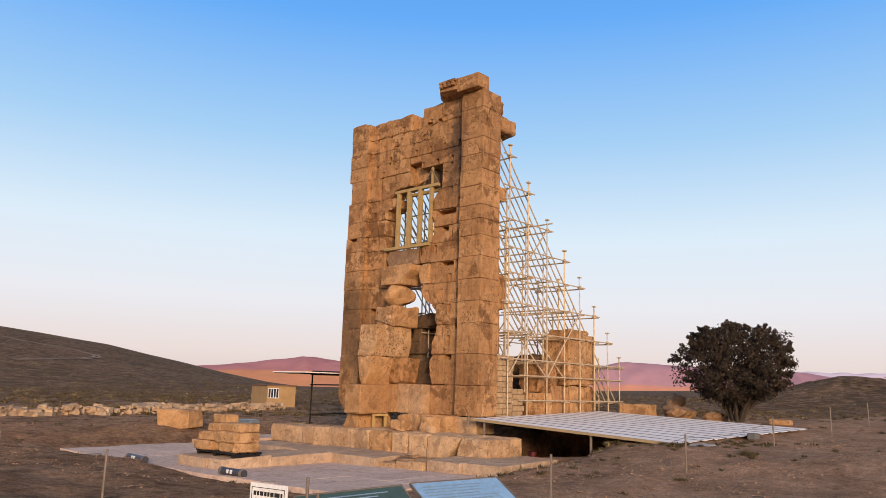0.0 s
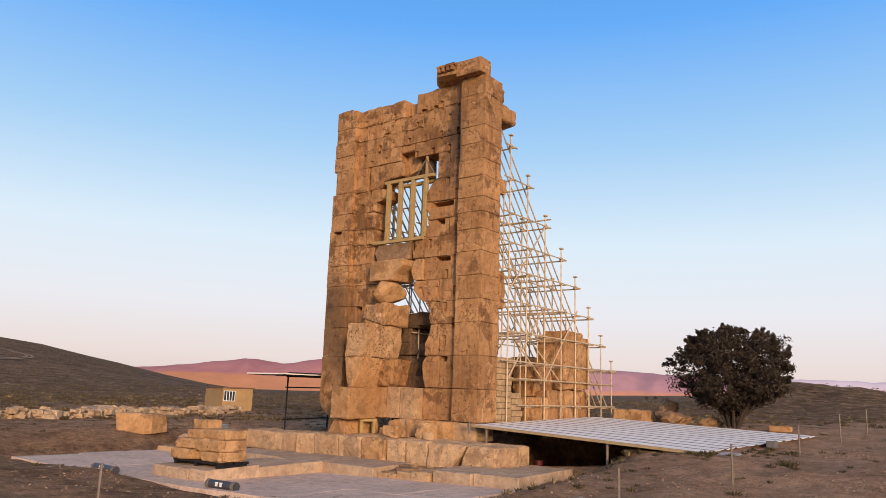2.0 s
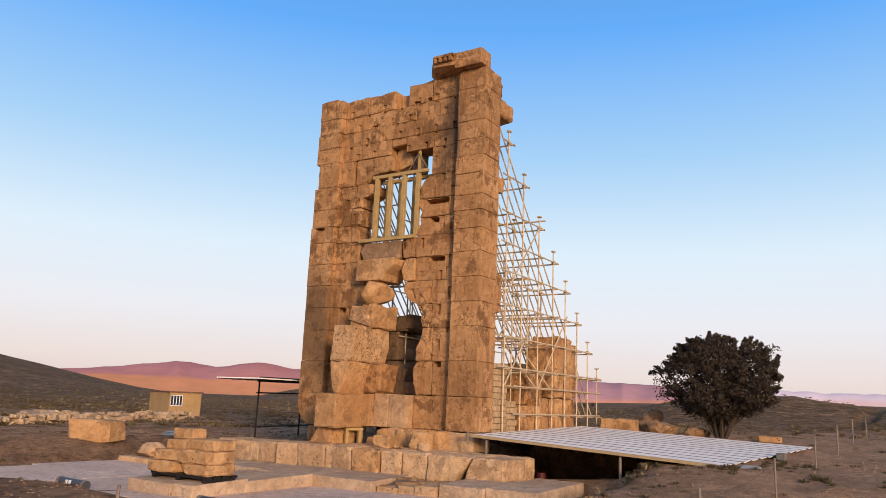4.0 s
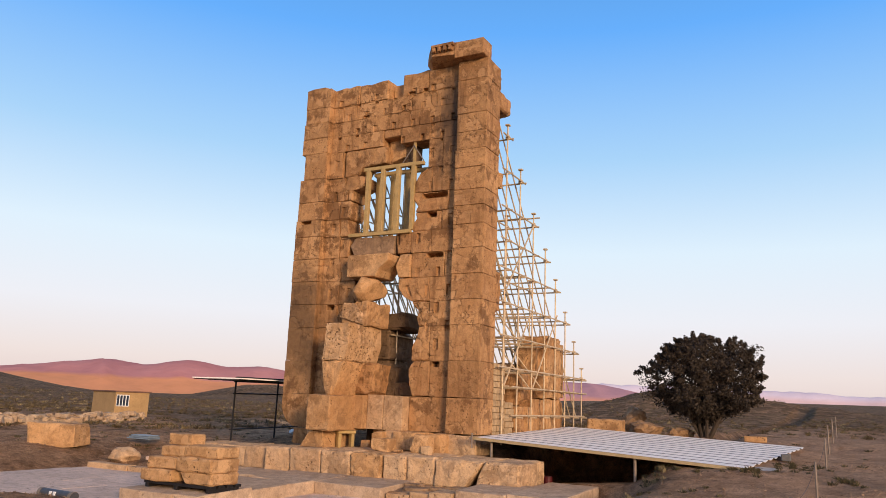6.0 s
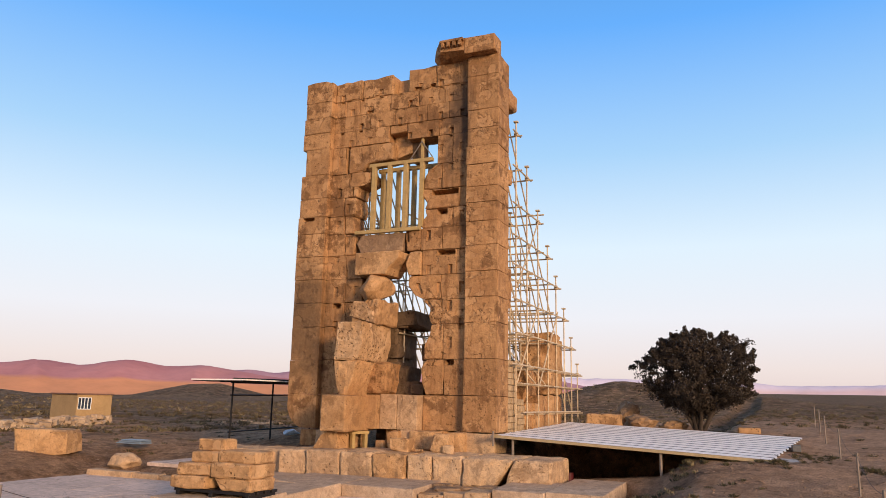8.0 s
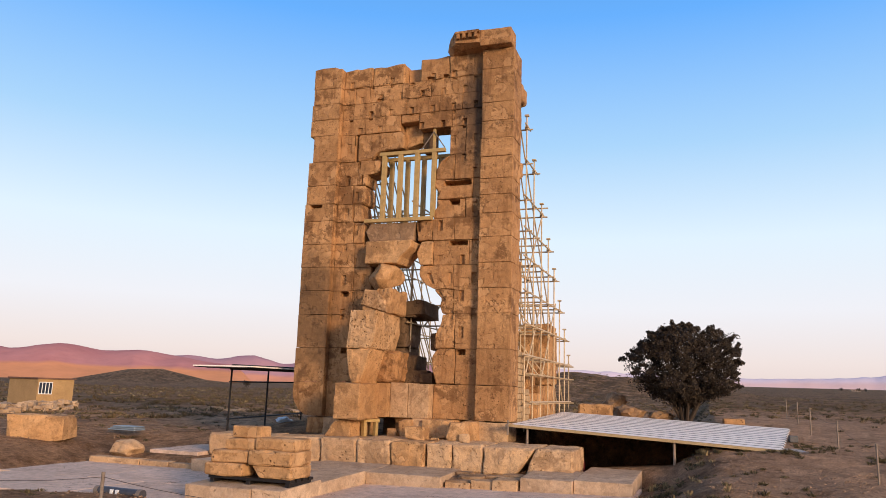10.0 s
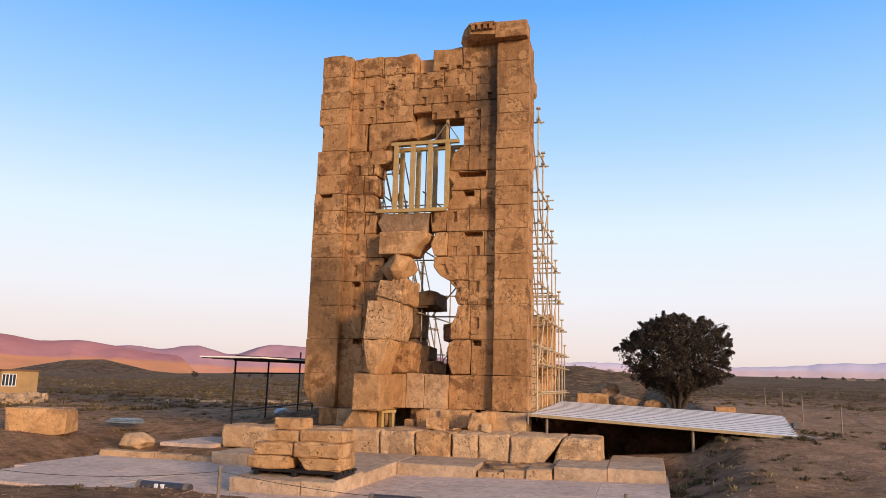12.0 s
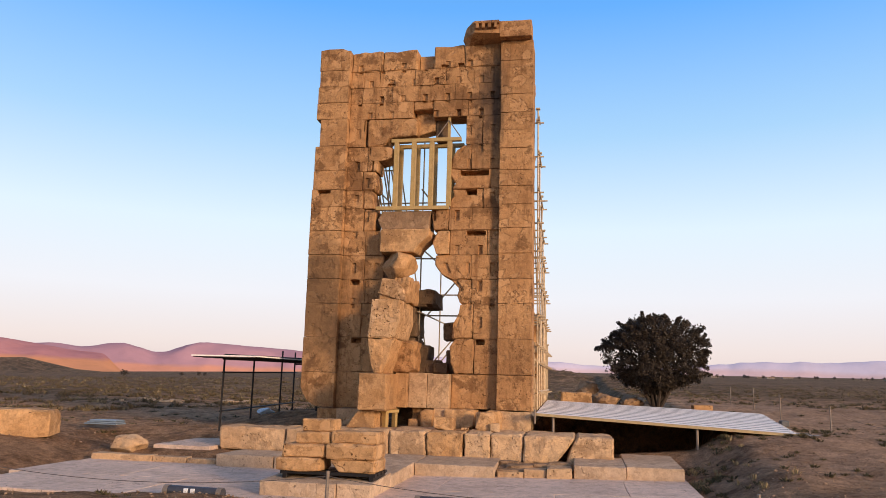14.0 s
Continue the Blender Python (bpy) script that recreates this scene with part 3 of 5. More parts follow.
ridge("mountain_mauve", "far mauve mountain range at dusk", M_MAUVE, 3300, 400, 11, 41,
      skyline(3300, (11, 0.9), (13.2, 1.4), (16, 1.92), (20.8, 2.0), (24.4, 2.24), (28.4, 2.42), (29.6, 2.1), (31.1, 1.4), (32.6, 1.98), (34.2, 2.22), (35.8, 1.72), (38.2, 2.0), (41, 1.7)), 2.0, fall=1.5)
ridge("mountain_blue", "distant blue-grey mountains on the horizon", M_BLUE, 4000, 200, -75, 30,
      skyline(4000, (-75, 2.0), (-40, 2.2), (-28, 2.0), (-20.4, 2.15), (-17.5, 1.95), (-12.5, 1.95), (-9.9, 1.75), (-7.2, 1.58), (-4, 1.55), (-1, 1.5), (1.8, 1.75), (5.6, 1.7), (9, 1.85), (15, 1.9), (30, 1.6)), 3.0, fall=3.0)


# ---- pavement, ledge and steps ----
pavement = thing("pavement", (0, -6, 0), "worn grey stone slabs with cracks", "pavement", kind="structure")


def slab_drift(q):
    """Joints wander: every slab outline follows the same slow drift."""
    p = Vector((q.x, q.y, 2.0))
    return Vector((q.x + 0.16 * noise.noise(p * 0.35) + 0.02 * noise.noise(p * 2.2), q.y + 0.15 * noise.noise(p * 0.35 + Vector((9, 4, 0))) + 0.02 * noise.noise(p * 2.0 + Vector((5, 0, 3))), q.z + max(0.0, 0.018 * q.x)))


def build_pavement():
    rng = random.Random(5)
    y = -9.0
    k = 0
    while y < -2.4:
        d = min(rng.uniform(1.9, 2.7), -2.0 - y)
        x = -8.3 + rng.uniform(0, 0.6)
        while x < 7.3:
            w = rng.uniform(2.4, 4.6)
            x1 = min(x + w, 7.6)
            if x1 - x > 0.4:
                z = rng.uniform(-0.002, 0.002)
                gx, gy = rng.choice((0.002, 0.005, 0.009)), rng.choice((0.002, 0.005, 0.009))
                stone("slab", (x + 0.003, y + 0.003, -0.2), (x1 - gx, y + d - gy, z), M_PAVE, pavement,
                      step=0.22, edge=0.012, rough=0.005, seed=k, chips=0.8, warp=slab_drift)
                k += 1
            x = x1
        y += d


build_pavement()

ledge = thing("stone_ledge", (3, -4, 0), "low broken stone ledge round the foot of the steps", "ledge")
LEDGE = [(1.05, -4.1, 3.05, -2.2, 0.37), (3.05, -3.78, 4.95, -2.2, 0.27), (4.95, -3.85, 6.2, -2.0, 0.46),
         (6.2, -3.75, 7.55, -0.9, 0.48), (-0.9, -4.3, 1.05, -2.5, 0.36), (0.0, -6.4, 1.05, -4.1, 0.34), (-1.25, -6.4, 0.0, -4.3, 0.28),
         (0.35, -8.1, 1.05, -6.4, 0.34), (-1.25, -8.15, 0.35, -6.4, 0.33)]
for i, (x0, y0, x1, y1, z) in enumerate(LEDGE):
    stone("ledge_stone", (x0 + 0.004, y0, -0.1), (x1 - 0.004, y1 - 0.004, z), M_LEDGE if i != 1 else M_GREYSTONE, ledge, step=0.11, edge=0.018, rough=0.012 if i != 1 else 0.04, seed=20 + i, chips=1.2,
          warp=lambda q, y0=y0, y1=y1: Vector((q.x, q.y, q.z - (0.06 * (y1 - q.y) / (y1 - y0) if q.z > 0.15 else 0.0))))
# the worn stretch: split flakes along the front and earth on top
for i, (x0, x1, y0, z) in enumerate(((3.1, 3.75, -3.95, 0.2), (3.75, 4.3, -3.9, 0.27), (4.3, 4.92, -3.98, 0.34))):
    broken("ledge_stone", (x0, y0, -0.05), (x1, -3.3, z), M_STEP, ledge, seed=28 + i, cut=0.16, rough=0.015)
for i, (x, y, r) in enumerate(((3.6, -3.3, 0.34), (4.2, -3.1, 0.28), (3.3, -2.9, 0.25), (4.6, -2.95, 0.3))):
    broken("ledge_flake", (x - r, y - r * 0.7, 0.2), (x + r, y + r * 0.7, 0.32 + 0.02 * i), M_GREYSTONE, ledge, seed=33 + i, cut=0.4, rough=0.012)
LEDGE_LEFT = [(-4.3, -4.0, -2.7, -2.4, 0.3), (-2.7, -4.0, -0.9, -2.3, 0.3), (-7.1, -2.4, -5.3, 1.2, 0.33)]
for i, (x0, y0, x1, y1, z) in enumerate(LEDGE_LEFT):
    stone("ledge_stone", (x0 + 0.01, y0, -0.1), (x1 - 0.01, y1, z), M_LEDGE if i < 2 else M_PAVE, ledge, step=0.13, edge=0.02, rough=0.014, seed=40 + i, chips=1.2)

kerb = thing("kerb", (-6, -3.6, 0), "row of low kerb stones at the edge of the slabs", "kerb")
for i, (x0, x1) in enumerate(((-8.1, -6.3), (-6.28, -5.3), (-5.28, -4.45))):
    stone("kerb_stone", (x0, -3.75 + 0.02 * i, -0.1), (x1, -3.4, 0.16 - 0.02 * i), M_STEP, kerb, step=0.13, edge=0.015, rough=0.012, seed=50 + i, chips=1.0)

stairs = thing("stone_step", (3, -1.5, 0.35), "massive hewn blocks forming the tower's lowest step", "step")
STEP = [(-0.05, 1.0, -2.45), (1.0, 2.02, -2.5), (2.02, 2.75, -2.45), (2.75, 3.62, -2.4), (3.62, 4.95, -2.45), (4.95, 6.0, -2.4)]
for i, (x0, x1, y0) in enumerate(STEP):
    lo, hi = (x0 + 0.012, y0, 0.26), (x1 - 0.012, -0.55, 0.98)
    warp = None
    if i == 4:
        warp = edges_warp(lo, hi, right=((0.26, 4.45), (0.6, 4.75), (0.98, 5.0)))
    if i == 5:
        warp = edges_warp(lo, hi, left=((0.26, 4.75), (0.6, 4.85), (0.98, 5.03)))
    stone("step_block", lo, hi, M_STEP if i != 1 else M_FRESH, stairs, step=0.09, edge=0.06, rough=0.045, seed=60 + i, chips=1.6, warp=warp)
for i, (x0, x1, y0) in enumerate(((-1.2, -0.05, -2.4), (-2.2, -1.2, -2.3), (-3.2, -2.2, -2.1), (-5.25, -3.2, -2.0))):
    stone("step_block", (x0 + 0.012, y0, 0.24), (x1 - 0.012, -0.6, 0.97 - 0.03 * i), M_STEP, stairs, step=0.09, edge=0.055, rough=0.04, seed=70 + i, chips=1.6)

# ---- the tower ----
tower = thing("tower", (0, 0.5, 1.0), "ruined ashlar limestone tower, only its front wall standing", "tower")
PIL_R = (1.52, 2.57, 3.66, 4.75, 5.53, 6.33, 7.14, 7.9, 8.5, 9.02, 9.75, 10.35, 10.95, 11.57, 12.73, 13.42)
PIL_L = (1.45, 2.53, 3.63, 4.72, 5.52, 6.31, 7.1, 7.9, 8.5, 9.15, 10.0, 10.94, 11.52, 12.1, 12.68, 13.47)
BACK = 1.05


def pilaster(levels, x0, x1, seed, insets=(), foot=None):
    rng = random.Random(seed)
    for i in range(len(levels) - 1):
        dx0 = dict(insets).get(i, 0.0)
        j = rng.uniform(-0.012, 0.012)
        stone("stone_block", (x0 + dx0 + j, 0.0 + j, levels[i] + 0.005), (x1 + j * 0.3, BACK, levels[i + 1] - 0.005), M_STONE, tower,
              step=0.1, edge=0.013, rough=0.012, seed=seed + i, chips=1.5,
              niches=((-3.42, -2.96, 8.36, 8.48, 0.3),) if foot and i == 7 else (),
              warp=edges_warp((x0, 0, levels[0]), (x1, 0, levels[1]), left=foot) if foot and i == 0 else
              edges_warp((x0, 0, levels[-2]), (x1, 0, levels[-1]), top=((-3.6, 13.42), (-3.3, 13.48), (-2.8, 13.47), (-2.6, 13.38))) if foot and i == len(levels) - 2 else None)


pilaster(PIL_R, 2.64, 3.7, 100)
pilaster(PIL_L, -3.6, -2.5, 130, ((11, 0.0), (10, 0.16), (9, 0.02), (14, 0.03), (13, 0.05), (12, 0.03)), foot=((1.45, -3.05), (1.58, -3.32), (1.8, -3.5), (2.05, -3.6)))


def sockets():
    out = []
    for row in range(16):
        z = 12.78 - 0.572 * row
        first = -2.56 if row % 2 else -2.18
        for i in range(8):
            x = first + 0.755 * i + 0.012 * row * 0.5
            if -2.4 < x < 2.5 and not (1.2 < x < 2.3 and (8.2 < z < 9.3 or 6.8 < z < 7.3)):
                out.append((x - 0.075, x + 0.075, z - 0.19, z + 0.15))
    return out


SOCKETS = sockets()
SLOTS = [(1.37, 2.28, 8.93, 9.13, 0.4), (1.5, 1.88, 8.29, 8.49, 0.45), (1.57, 2.2, 6.95, 7.11, 0.35), (1.92, 2.22, 3.48, 3.65, 0.35), (-2.22, -1.9, 5.35, 5.52, 0.35), (-2.08, -1.76, 3.47, 3.65, 0.35),
         (-1.98, -1.86, 10.55, 10.94, 0.3), (0.6, 0.86, 12.7, 12.82, 0.12), (-1.22, -0.95, 12.12, 12.22, 0.1), (1.18, 1.38, 12.7, 12.84, 0.15)]


def wall_block(x0, x1, z0, z1, seed, left=None, right=None, top=None, bottom=None, front=0.25, mat=None, back=BACK, chips=0.4):
    rng = random.Random(seed * 7)
    lo, hi = (x0 + 0.006, front + rng.uniform(-0.02, 0.02), z0 + 0.005), (x1 - 0.006, back, z1 - 0.005)
    cut = []
    plain = not (left or right or top or bottom)
    for a, b, c, d in SOCKETS:
        a1, b1, c1, d1 = max(a, lo[0] + 0.02), min(b, hi[0] - 0.02), max(c, lo[2] + 0.02), min(d, hi[2] - 0.02)
        if b1 - a1 > 0.05 and d1 - c1 > 0.06 and rng.random() < 0.93 and front == 0.25:
            cut.append((a1, b1, c1, d1, rng.choice((0.035, 0.05, 0.06, 0.1))))
    for a, b, c, d, depth in SLOTS:
        a1, b1, c1, d1 = max(a, lo[0] + 0.01), min(b, hi[0] - 0.01), max(c, lo[2] + 0.01), min(d, hi[2] - 0.01)
        if b1 - a1 > 0.03 and d1 - c1 > 0.03 and front == 0.25:
            cut.append((a1, b1, c1, d1, depth))
    warp = None if plain else edges_warp(lo, hi, left, right, top, bottom)
    stone("stone_block", lo, hi, mat or M_STONE, tower, step=0.13 if plain else 0.09, edge=0.012 if plain else 0.045, rough=0.009 if plain else 0.03,
          niches=cut, seed=seed, chips=max(chips, 1.2), warp=warp)


COURSES = [
    (12.68, 13.42, (-2.5, -1.4, -0.2)), (12.68, 13.5, (0.35, 1.4, 2.64)),
    (12.1, 12.68, (-2.5, -2.05, -1.5, -0.27, 0.78, 1.75, 2.64)),
    (11.54, 12.1, (-2.5, -2.08, -1.05, -0.1, 1.1, 1.9, 2.64)),
    (10.97, 11.54, (-2.5, -1.6, -0.3)), (10.97, 11.54, (0.38, 1.55, 2.64)),
    (10.0, 10.97, (-2.5, -1.92)), (10.0, 10.97, (1.5, 2.05, 2.64)),
    (5.53, 6.32, (1.75, 2.64)), (6.32, 7.13, (1.05, 2.25, 2.64)), (7.13, 7.85, (1.0, 1.75, 2.64)),
    (4.75, 5.53, (1.8, 2.64)), (3.66, 4.75, (1.85, 2.64)), (2.57, 3.66, (1.9, 2.64)), (1.52, 2.57, (1.2, 2.64)),
    (1.45, 2.57, (-2.5, -1.6)), (2.57, 3.66, (-2.5, -1.75)), (3.66, 4.75, (-2.5, -1.8)), (4.75, 5.53, (-2.5, -1.7)), (5.53, 6.32, (-2.5, -1.75)),
    (6.32, 7.13, (-2.5, -1.75)), (7.13, 7.88, (-2.5, -1.85)), (7.88, 8.5, (-2.5, -1.9)), (8.5, 9.15, (-2.5, -1.95)), (9.15, 10.0, (-2.5, -1.8)),
    (7.85, 8.5, (2.1, 2.64)), (8.5, 9.15, (2.34, 2.64)), (9.15, 10.0, (1.7, 2.64)),
]
k = 200
for z0, z1, cuts in COURSES:
    for a, b in zip(cuts[:-1], cuts[1:]):
        if z1 > 13.3:
            wear = random.Random(k)
            wall_block(a, b, z0, z1, k, top=[(a + (b - a) * u / 5, z1 + wear.uniform(-0.055, 0.02)) for u in range(6)])
        else:
            wall_block(a, b, z0, z1, k)
        k += 1
# stones with broken ends round the window and the gap below it
wall_block(-0.2, 0.35, 12.7, 13.32, 300, front=0.62, mat=M_FRESH)
wall_block(-1.85, -0.15, 10.28, 10.97, 301, bottom=((-1.85, 10.0), (-1.25, 10.05), (-1.1, 10.3), (-0.2, 10.36)), front=0.252)
wall_block(-0.28, 0.42, 10.4, 11.4, 302, front=0.6, mat=M_FRESH, bottom=((-0.28, 10.42), (0.3, 10.6)))
# set-back stone in the notch, with the notch's shade in its colour
wall_block(0.42, 0.82, 10.26, 11.1, 327, front=0.62, mat=M_SHADESTONE, chips=0.9)
wall_block(-0.3, 0.38, 10.97, 11.54, 303, bottom=((-0.3, 11.24), (0.38, 11.27)))
wall_block(-1.8, -1.0, 9.15, 10.0, 304, right=((9.15, -1.46), (9.5, -1.42), (9.56, -0.98), (9.9, -0.9), (10.0, -1.0)))
wall_block(-1.95, -1.4, 8.5, 9.15, 305, right=((8.5, -1.5), (8.7, -1.44), (9.15, -1.5)))
wall_block(-1.9, -1.5, 7.88, 8.5, 306, right=((7.88, -1.5), (8.3, -1.56), (8.5, -1.6)))
wall_block(-1.85, -1.45, 7.13, 7.86, 307, right=((7.13, -1.48), (7.86, -1.42)))
wall_block(1.0, 1.7, 9.15, 10.0, 308, left=((9.15, 1.03), (9.5, 1.05), (9.8, 1.2), (10.0, 1.5)))
wall_block(1.05, 2.34, 8.5, 9.15, 309, left=((8.5, 1.08), (8.7, 1.2), (9.0, 0.98), (9.15, 1.03)))
wall_block(1.05, 2.1, 7.85, 8.5, 310, left=((7.85, 1.0), (8.1, 1.0), (8.3, 1.15), (8.5, 1.1)))
wall_block(-1.38, 0.42, 7.14, 7.78, 311, left=((7.14, -1.2), (7.5, -1.38), (7.78, -1.2)), right=((7.14, 0.36), (7.78, 0.42)), front=0.2, mat=M_GREYSTONE, chips=1.0)
wall_block(0.46, 1.0, 7.13, 7.85, 312, left=((7.13, 0.5), (7.6, 0.45), (7.85, 0.44)))
wall_block(-1.75, -1.15, 6.32, 7.12, 313)
wall_block(0.52, 1.05, 6.32, 7.1, 314, left=((6.32, 0.62), (6.7, 0.5), (7.1, 0.66)), front=0.16, mat=M_FRESH, chips=1.0)
wall_block(0.55, 1.75, 5.53, 6.32, 315, left=((5.53, 1.15), (5.7, 0.8), (6.0, 0.58), (6.32, 0.6)))
wall_block(1.2, 1.8, 4.75, 5.53, 316, left=((4.75, 1.42), (5.0, 1.32), (5.25, 1.38), (5.53, 1.12)))
wall_block(1.2, 1.85, 3.66, 4.75, 317, left=((3.66, 1.2), (4.1, 1.2), (4.5, 1.38), (4.75, 1.42)))
wall_block(1.15, 1.9, 2.57, 3.66, 318, left=((2.57, 1.3), (2.9, 1.15), (3.4, 1.12), (3.66, 1.28)))
wall_block(-1.75, -1.1, 5.53, 6.32, 319)
wall_block(-1.7, -1.05, 4.75, 5.53, 320)
wall_block(-1.8, -1.0, 3.66, 4.75, 321)
wall_block(-1.75, -1.0, 2.57, 3.66, 322)
wall_block(-1.6, -1.0, 1.5, 2.57, 323)
# door sill stones
wall_block(-0.42, -0.05, 1.52, 2.56, 324, front=-0.42, mat=M_FRESH, chips=0.8)
wall_block(-0.05, 0.52, 1.52, 2.58, 325, front=-0.2, mat=M_STEP, chips=0.8)
wall_block(0.52, 1.2, 1.52, 2.56, 326, front=-0.12, mat=M_STEP, chips=0.8)


def slab_stone(name, lo, hi, mat, parent, seed, edge=0.06, rough=0.05, step=0.1, chips=0.9, label="", **prof):
    w = edges_warp(lo, hi, **prof) if prof else None
    return stone(name, lo, hi, mat, parent, label, step=step, edge=edge, rough=rough, seed=seed, chips=chips, warp=w)


# the cornice stone on the tall pilaster, with its row of dentils
corn_lo, corn_hi = (2.62, -0.3, 13.43), (3.66, 0.35, 13.98)
slab_stone("cornice", corn_lo, corn_hi, M_STONE, tower, 400, edge=0.025, rough=0.015, chips=0.4)


def cornice_end():
    """The broken half: a splayed left end and an underside that slopes back down to the wall."""
    bm = bmesh.new()
    for x, y, z in ((1.78, -0.32, 13.62), (2.618, -0.3, 13.56), (1.74, -0.32, 14.0), (2.618, -0.3, 13.98), (1.5, 0.0, 13.97), (1.34, 0.22, 13.6),
                    (1.46, 0.42, 13.37), (2.618, 0.42, 13.42), (1.5, 0.6, 13.98), (2.618, 0.6, 13.98), (1.5, 0.6, 13.4), (2.618, 0.6, 13.42)):
        bm.verts.new((x, y, z))
    bmesh.ops.convex_hull(bm, input=list(bm.verts))
    for _ in range(3):
        bmesh.ops.subdivide_edges(bm, edges=[e for e in bm.edges if e.calc_length() > 0.16], cuts=1)
        bmesh.ops.triangulate(bm, faces=list(bm.faces))
    bm.normal_update()
    for v in bm.verts:
        v.co += v.normal * 0.022 * fract(v.co, 2.6)
    part("cornice", bm, M_STONE, tower)


cornice_end()
box_part("dentil_band", (1.8, -0.44, 13.88), (2.612, -0.28, 13.965), M_STONE, tower, bevel=0.012)
for i in range(4):
    x = 1.84 + 0.2 * i
    box_part("dentil", (x, -0.44, 13.72), (x + 0.105, -0.28, 13.882), M_STONE, tower, bevel=0.01)
# broken stumps of the side wall behind the corner pilaster
for i, (lo, hi, prof) in enumerate((
        ((2.9, 1.04, 12.1), (3.66, 2.1, 12.72), {"bottom": ((2.9, 12.0), (3.66, 12.15))}),
        ((2.95, 1.04, 12.75), (3.62, 1.35, 13.3), {}),
        ((3.0, 1.04, 9.35), (3.68, 1.5, 9.9), {}), ((2.9, 1.04, 5.3), (3.66, 1.55, 6.6), {}),
        ((2.9, 1.04, 6.6), (3.6, 1.25, 8.4), {}), ((2.9, 1.04, 3.7), (3.62, 1.28, 5.3), {}))):
    slab_stone("stone_stump", lo, hi, M_STONE, tower, 410 + i, edge=0.09, rough=0.05, **prof)
# fallen and leaning stones in the gap, the rest of the stair cheek
slab_stone("loose_block", (-1.14, -0.25, 6.34), (0.48, 0.9, 7.08), M_FRESH, tower, 430, edge=0.035, rough=0.03, chips=1.4, right=((6.34, 0.0), (6.55, 0.12), (6.85, 0.46), (7.08, 0.48)))
finish("loose_boulder", boulder_mesh("loose_boulder", (-0.56, 0.2, 5.92), (1.2, 1.5, 1.0), 11, 9, 4, 0.06, 0.66), M_FRESH, tower, smooth=False)
slab_stone("loose_block", (-1.1, -0.5, 4.7), (-0.02, 0.8, 5.5), M_FRESH, tower, 432, edge=0.05, rough=0.07, chips=1.5, step=0.08, left=((4.7, -1.05), (5.0, -1.0), (5.15, -0.75), (5.5, -0.5)))
broken("loose_block", (-1.05, -0.62, 4.7), (-0.1, 0.5, 5.46), M_PITTED, tower, seed=441, cut=0.55, rough=0.03)
slab_stone("loose_block", (-1.22, -1.3, 3.56), (0.25, 0.6, 4.72), M_PITTED, tower, 433, edge=0.04, rough=0.035, chips=1.5, step=0.08, left=((3.56, -1.12), (4.72, -1.02)), right=((3.56, -0.28), (4.1, -0.12), (4.72, -0.16)))
slab_stone("loose_block", (-1.15, -1.3, 2.5), (-0.15, 0.5, 3.55), M_FRESH, tower, 434, edge=0.05, rough=0.05, chips=1.5, step=0.08, right=((2.5, -0.6), (2.9, -0.45), (3.55, -0.28)), left=((2.5, -0.88), (2.9, -1.02), (3.55, -1.12)))
broken("loose_block", (-0.55, -0.25, 2.55), (0.12, 0.9, 3.55), M_STONE, tower, seed=439, cut=0.4, rough=0.07)
# the rearmost block is coloured darker for the shade behind the gap
broken("loose_block", (-0.3, 0.9, 2.56), (0.32, 2.0, 3.5), M_SHADESTONE, tower, seed=437, cut=0.35, rough=0.04)
slab_stone("loose_block", (-1.2, -1.75, 1.46), (-0.35, 0.3, 2.52), M_FRESH, tower, 436, edge=0.04, rough=0.035, chips=1.5, step=0.08)
# core stones standing behind the gap, their shade painted as a darker stone
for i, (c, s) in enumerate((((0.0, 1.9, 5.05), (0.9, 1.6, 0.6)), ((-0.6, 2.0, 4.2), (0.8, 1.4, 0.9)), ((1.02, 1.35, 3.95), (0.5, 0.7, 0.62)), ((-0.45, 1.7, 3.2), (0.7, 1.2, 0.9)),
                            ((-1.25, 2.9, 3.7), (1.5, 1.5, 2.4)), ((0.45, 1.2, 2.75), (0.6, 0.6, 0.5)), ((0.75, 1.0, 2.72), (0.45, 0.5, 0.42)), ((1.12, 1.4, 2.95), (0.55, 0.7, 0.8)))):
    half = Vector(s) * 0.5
    broken("core_stone", Vector(c) - half, Vector(c) + half, M_SHADESTONE, tower, seed=30 + i, cut=0.3, rough=0.03)

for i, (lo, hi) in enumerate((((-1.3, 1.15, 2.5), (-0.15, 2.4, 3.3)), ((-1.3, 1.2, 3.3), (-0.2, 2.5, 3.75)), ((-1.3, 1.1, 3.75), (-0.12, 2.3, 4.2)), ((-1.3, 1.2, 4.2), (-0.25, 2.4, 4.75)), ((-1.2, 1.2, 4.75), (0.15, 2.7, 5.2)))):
    slab_stone("core_stone", lo, hi, M_SHADESTONE, tower, 470 + i, edge=0.05, rough=0.05, chips=1.4)

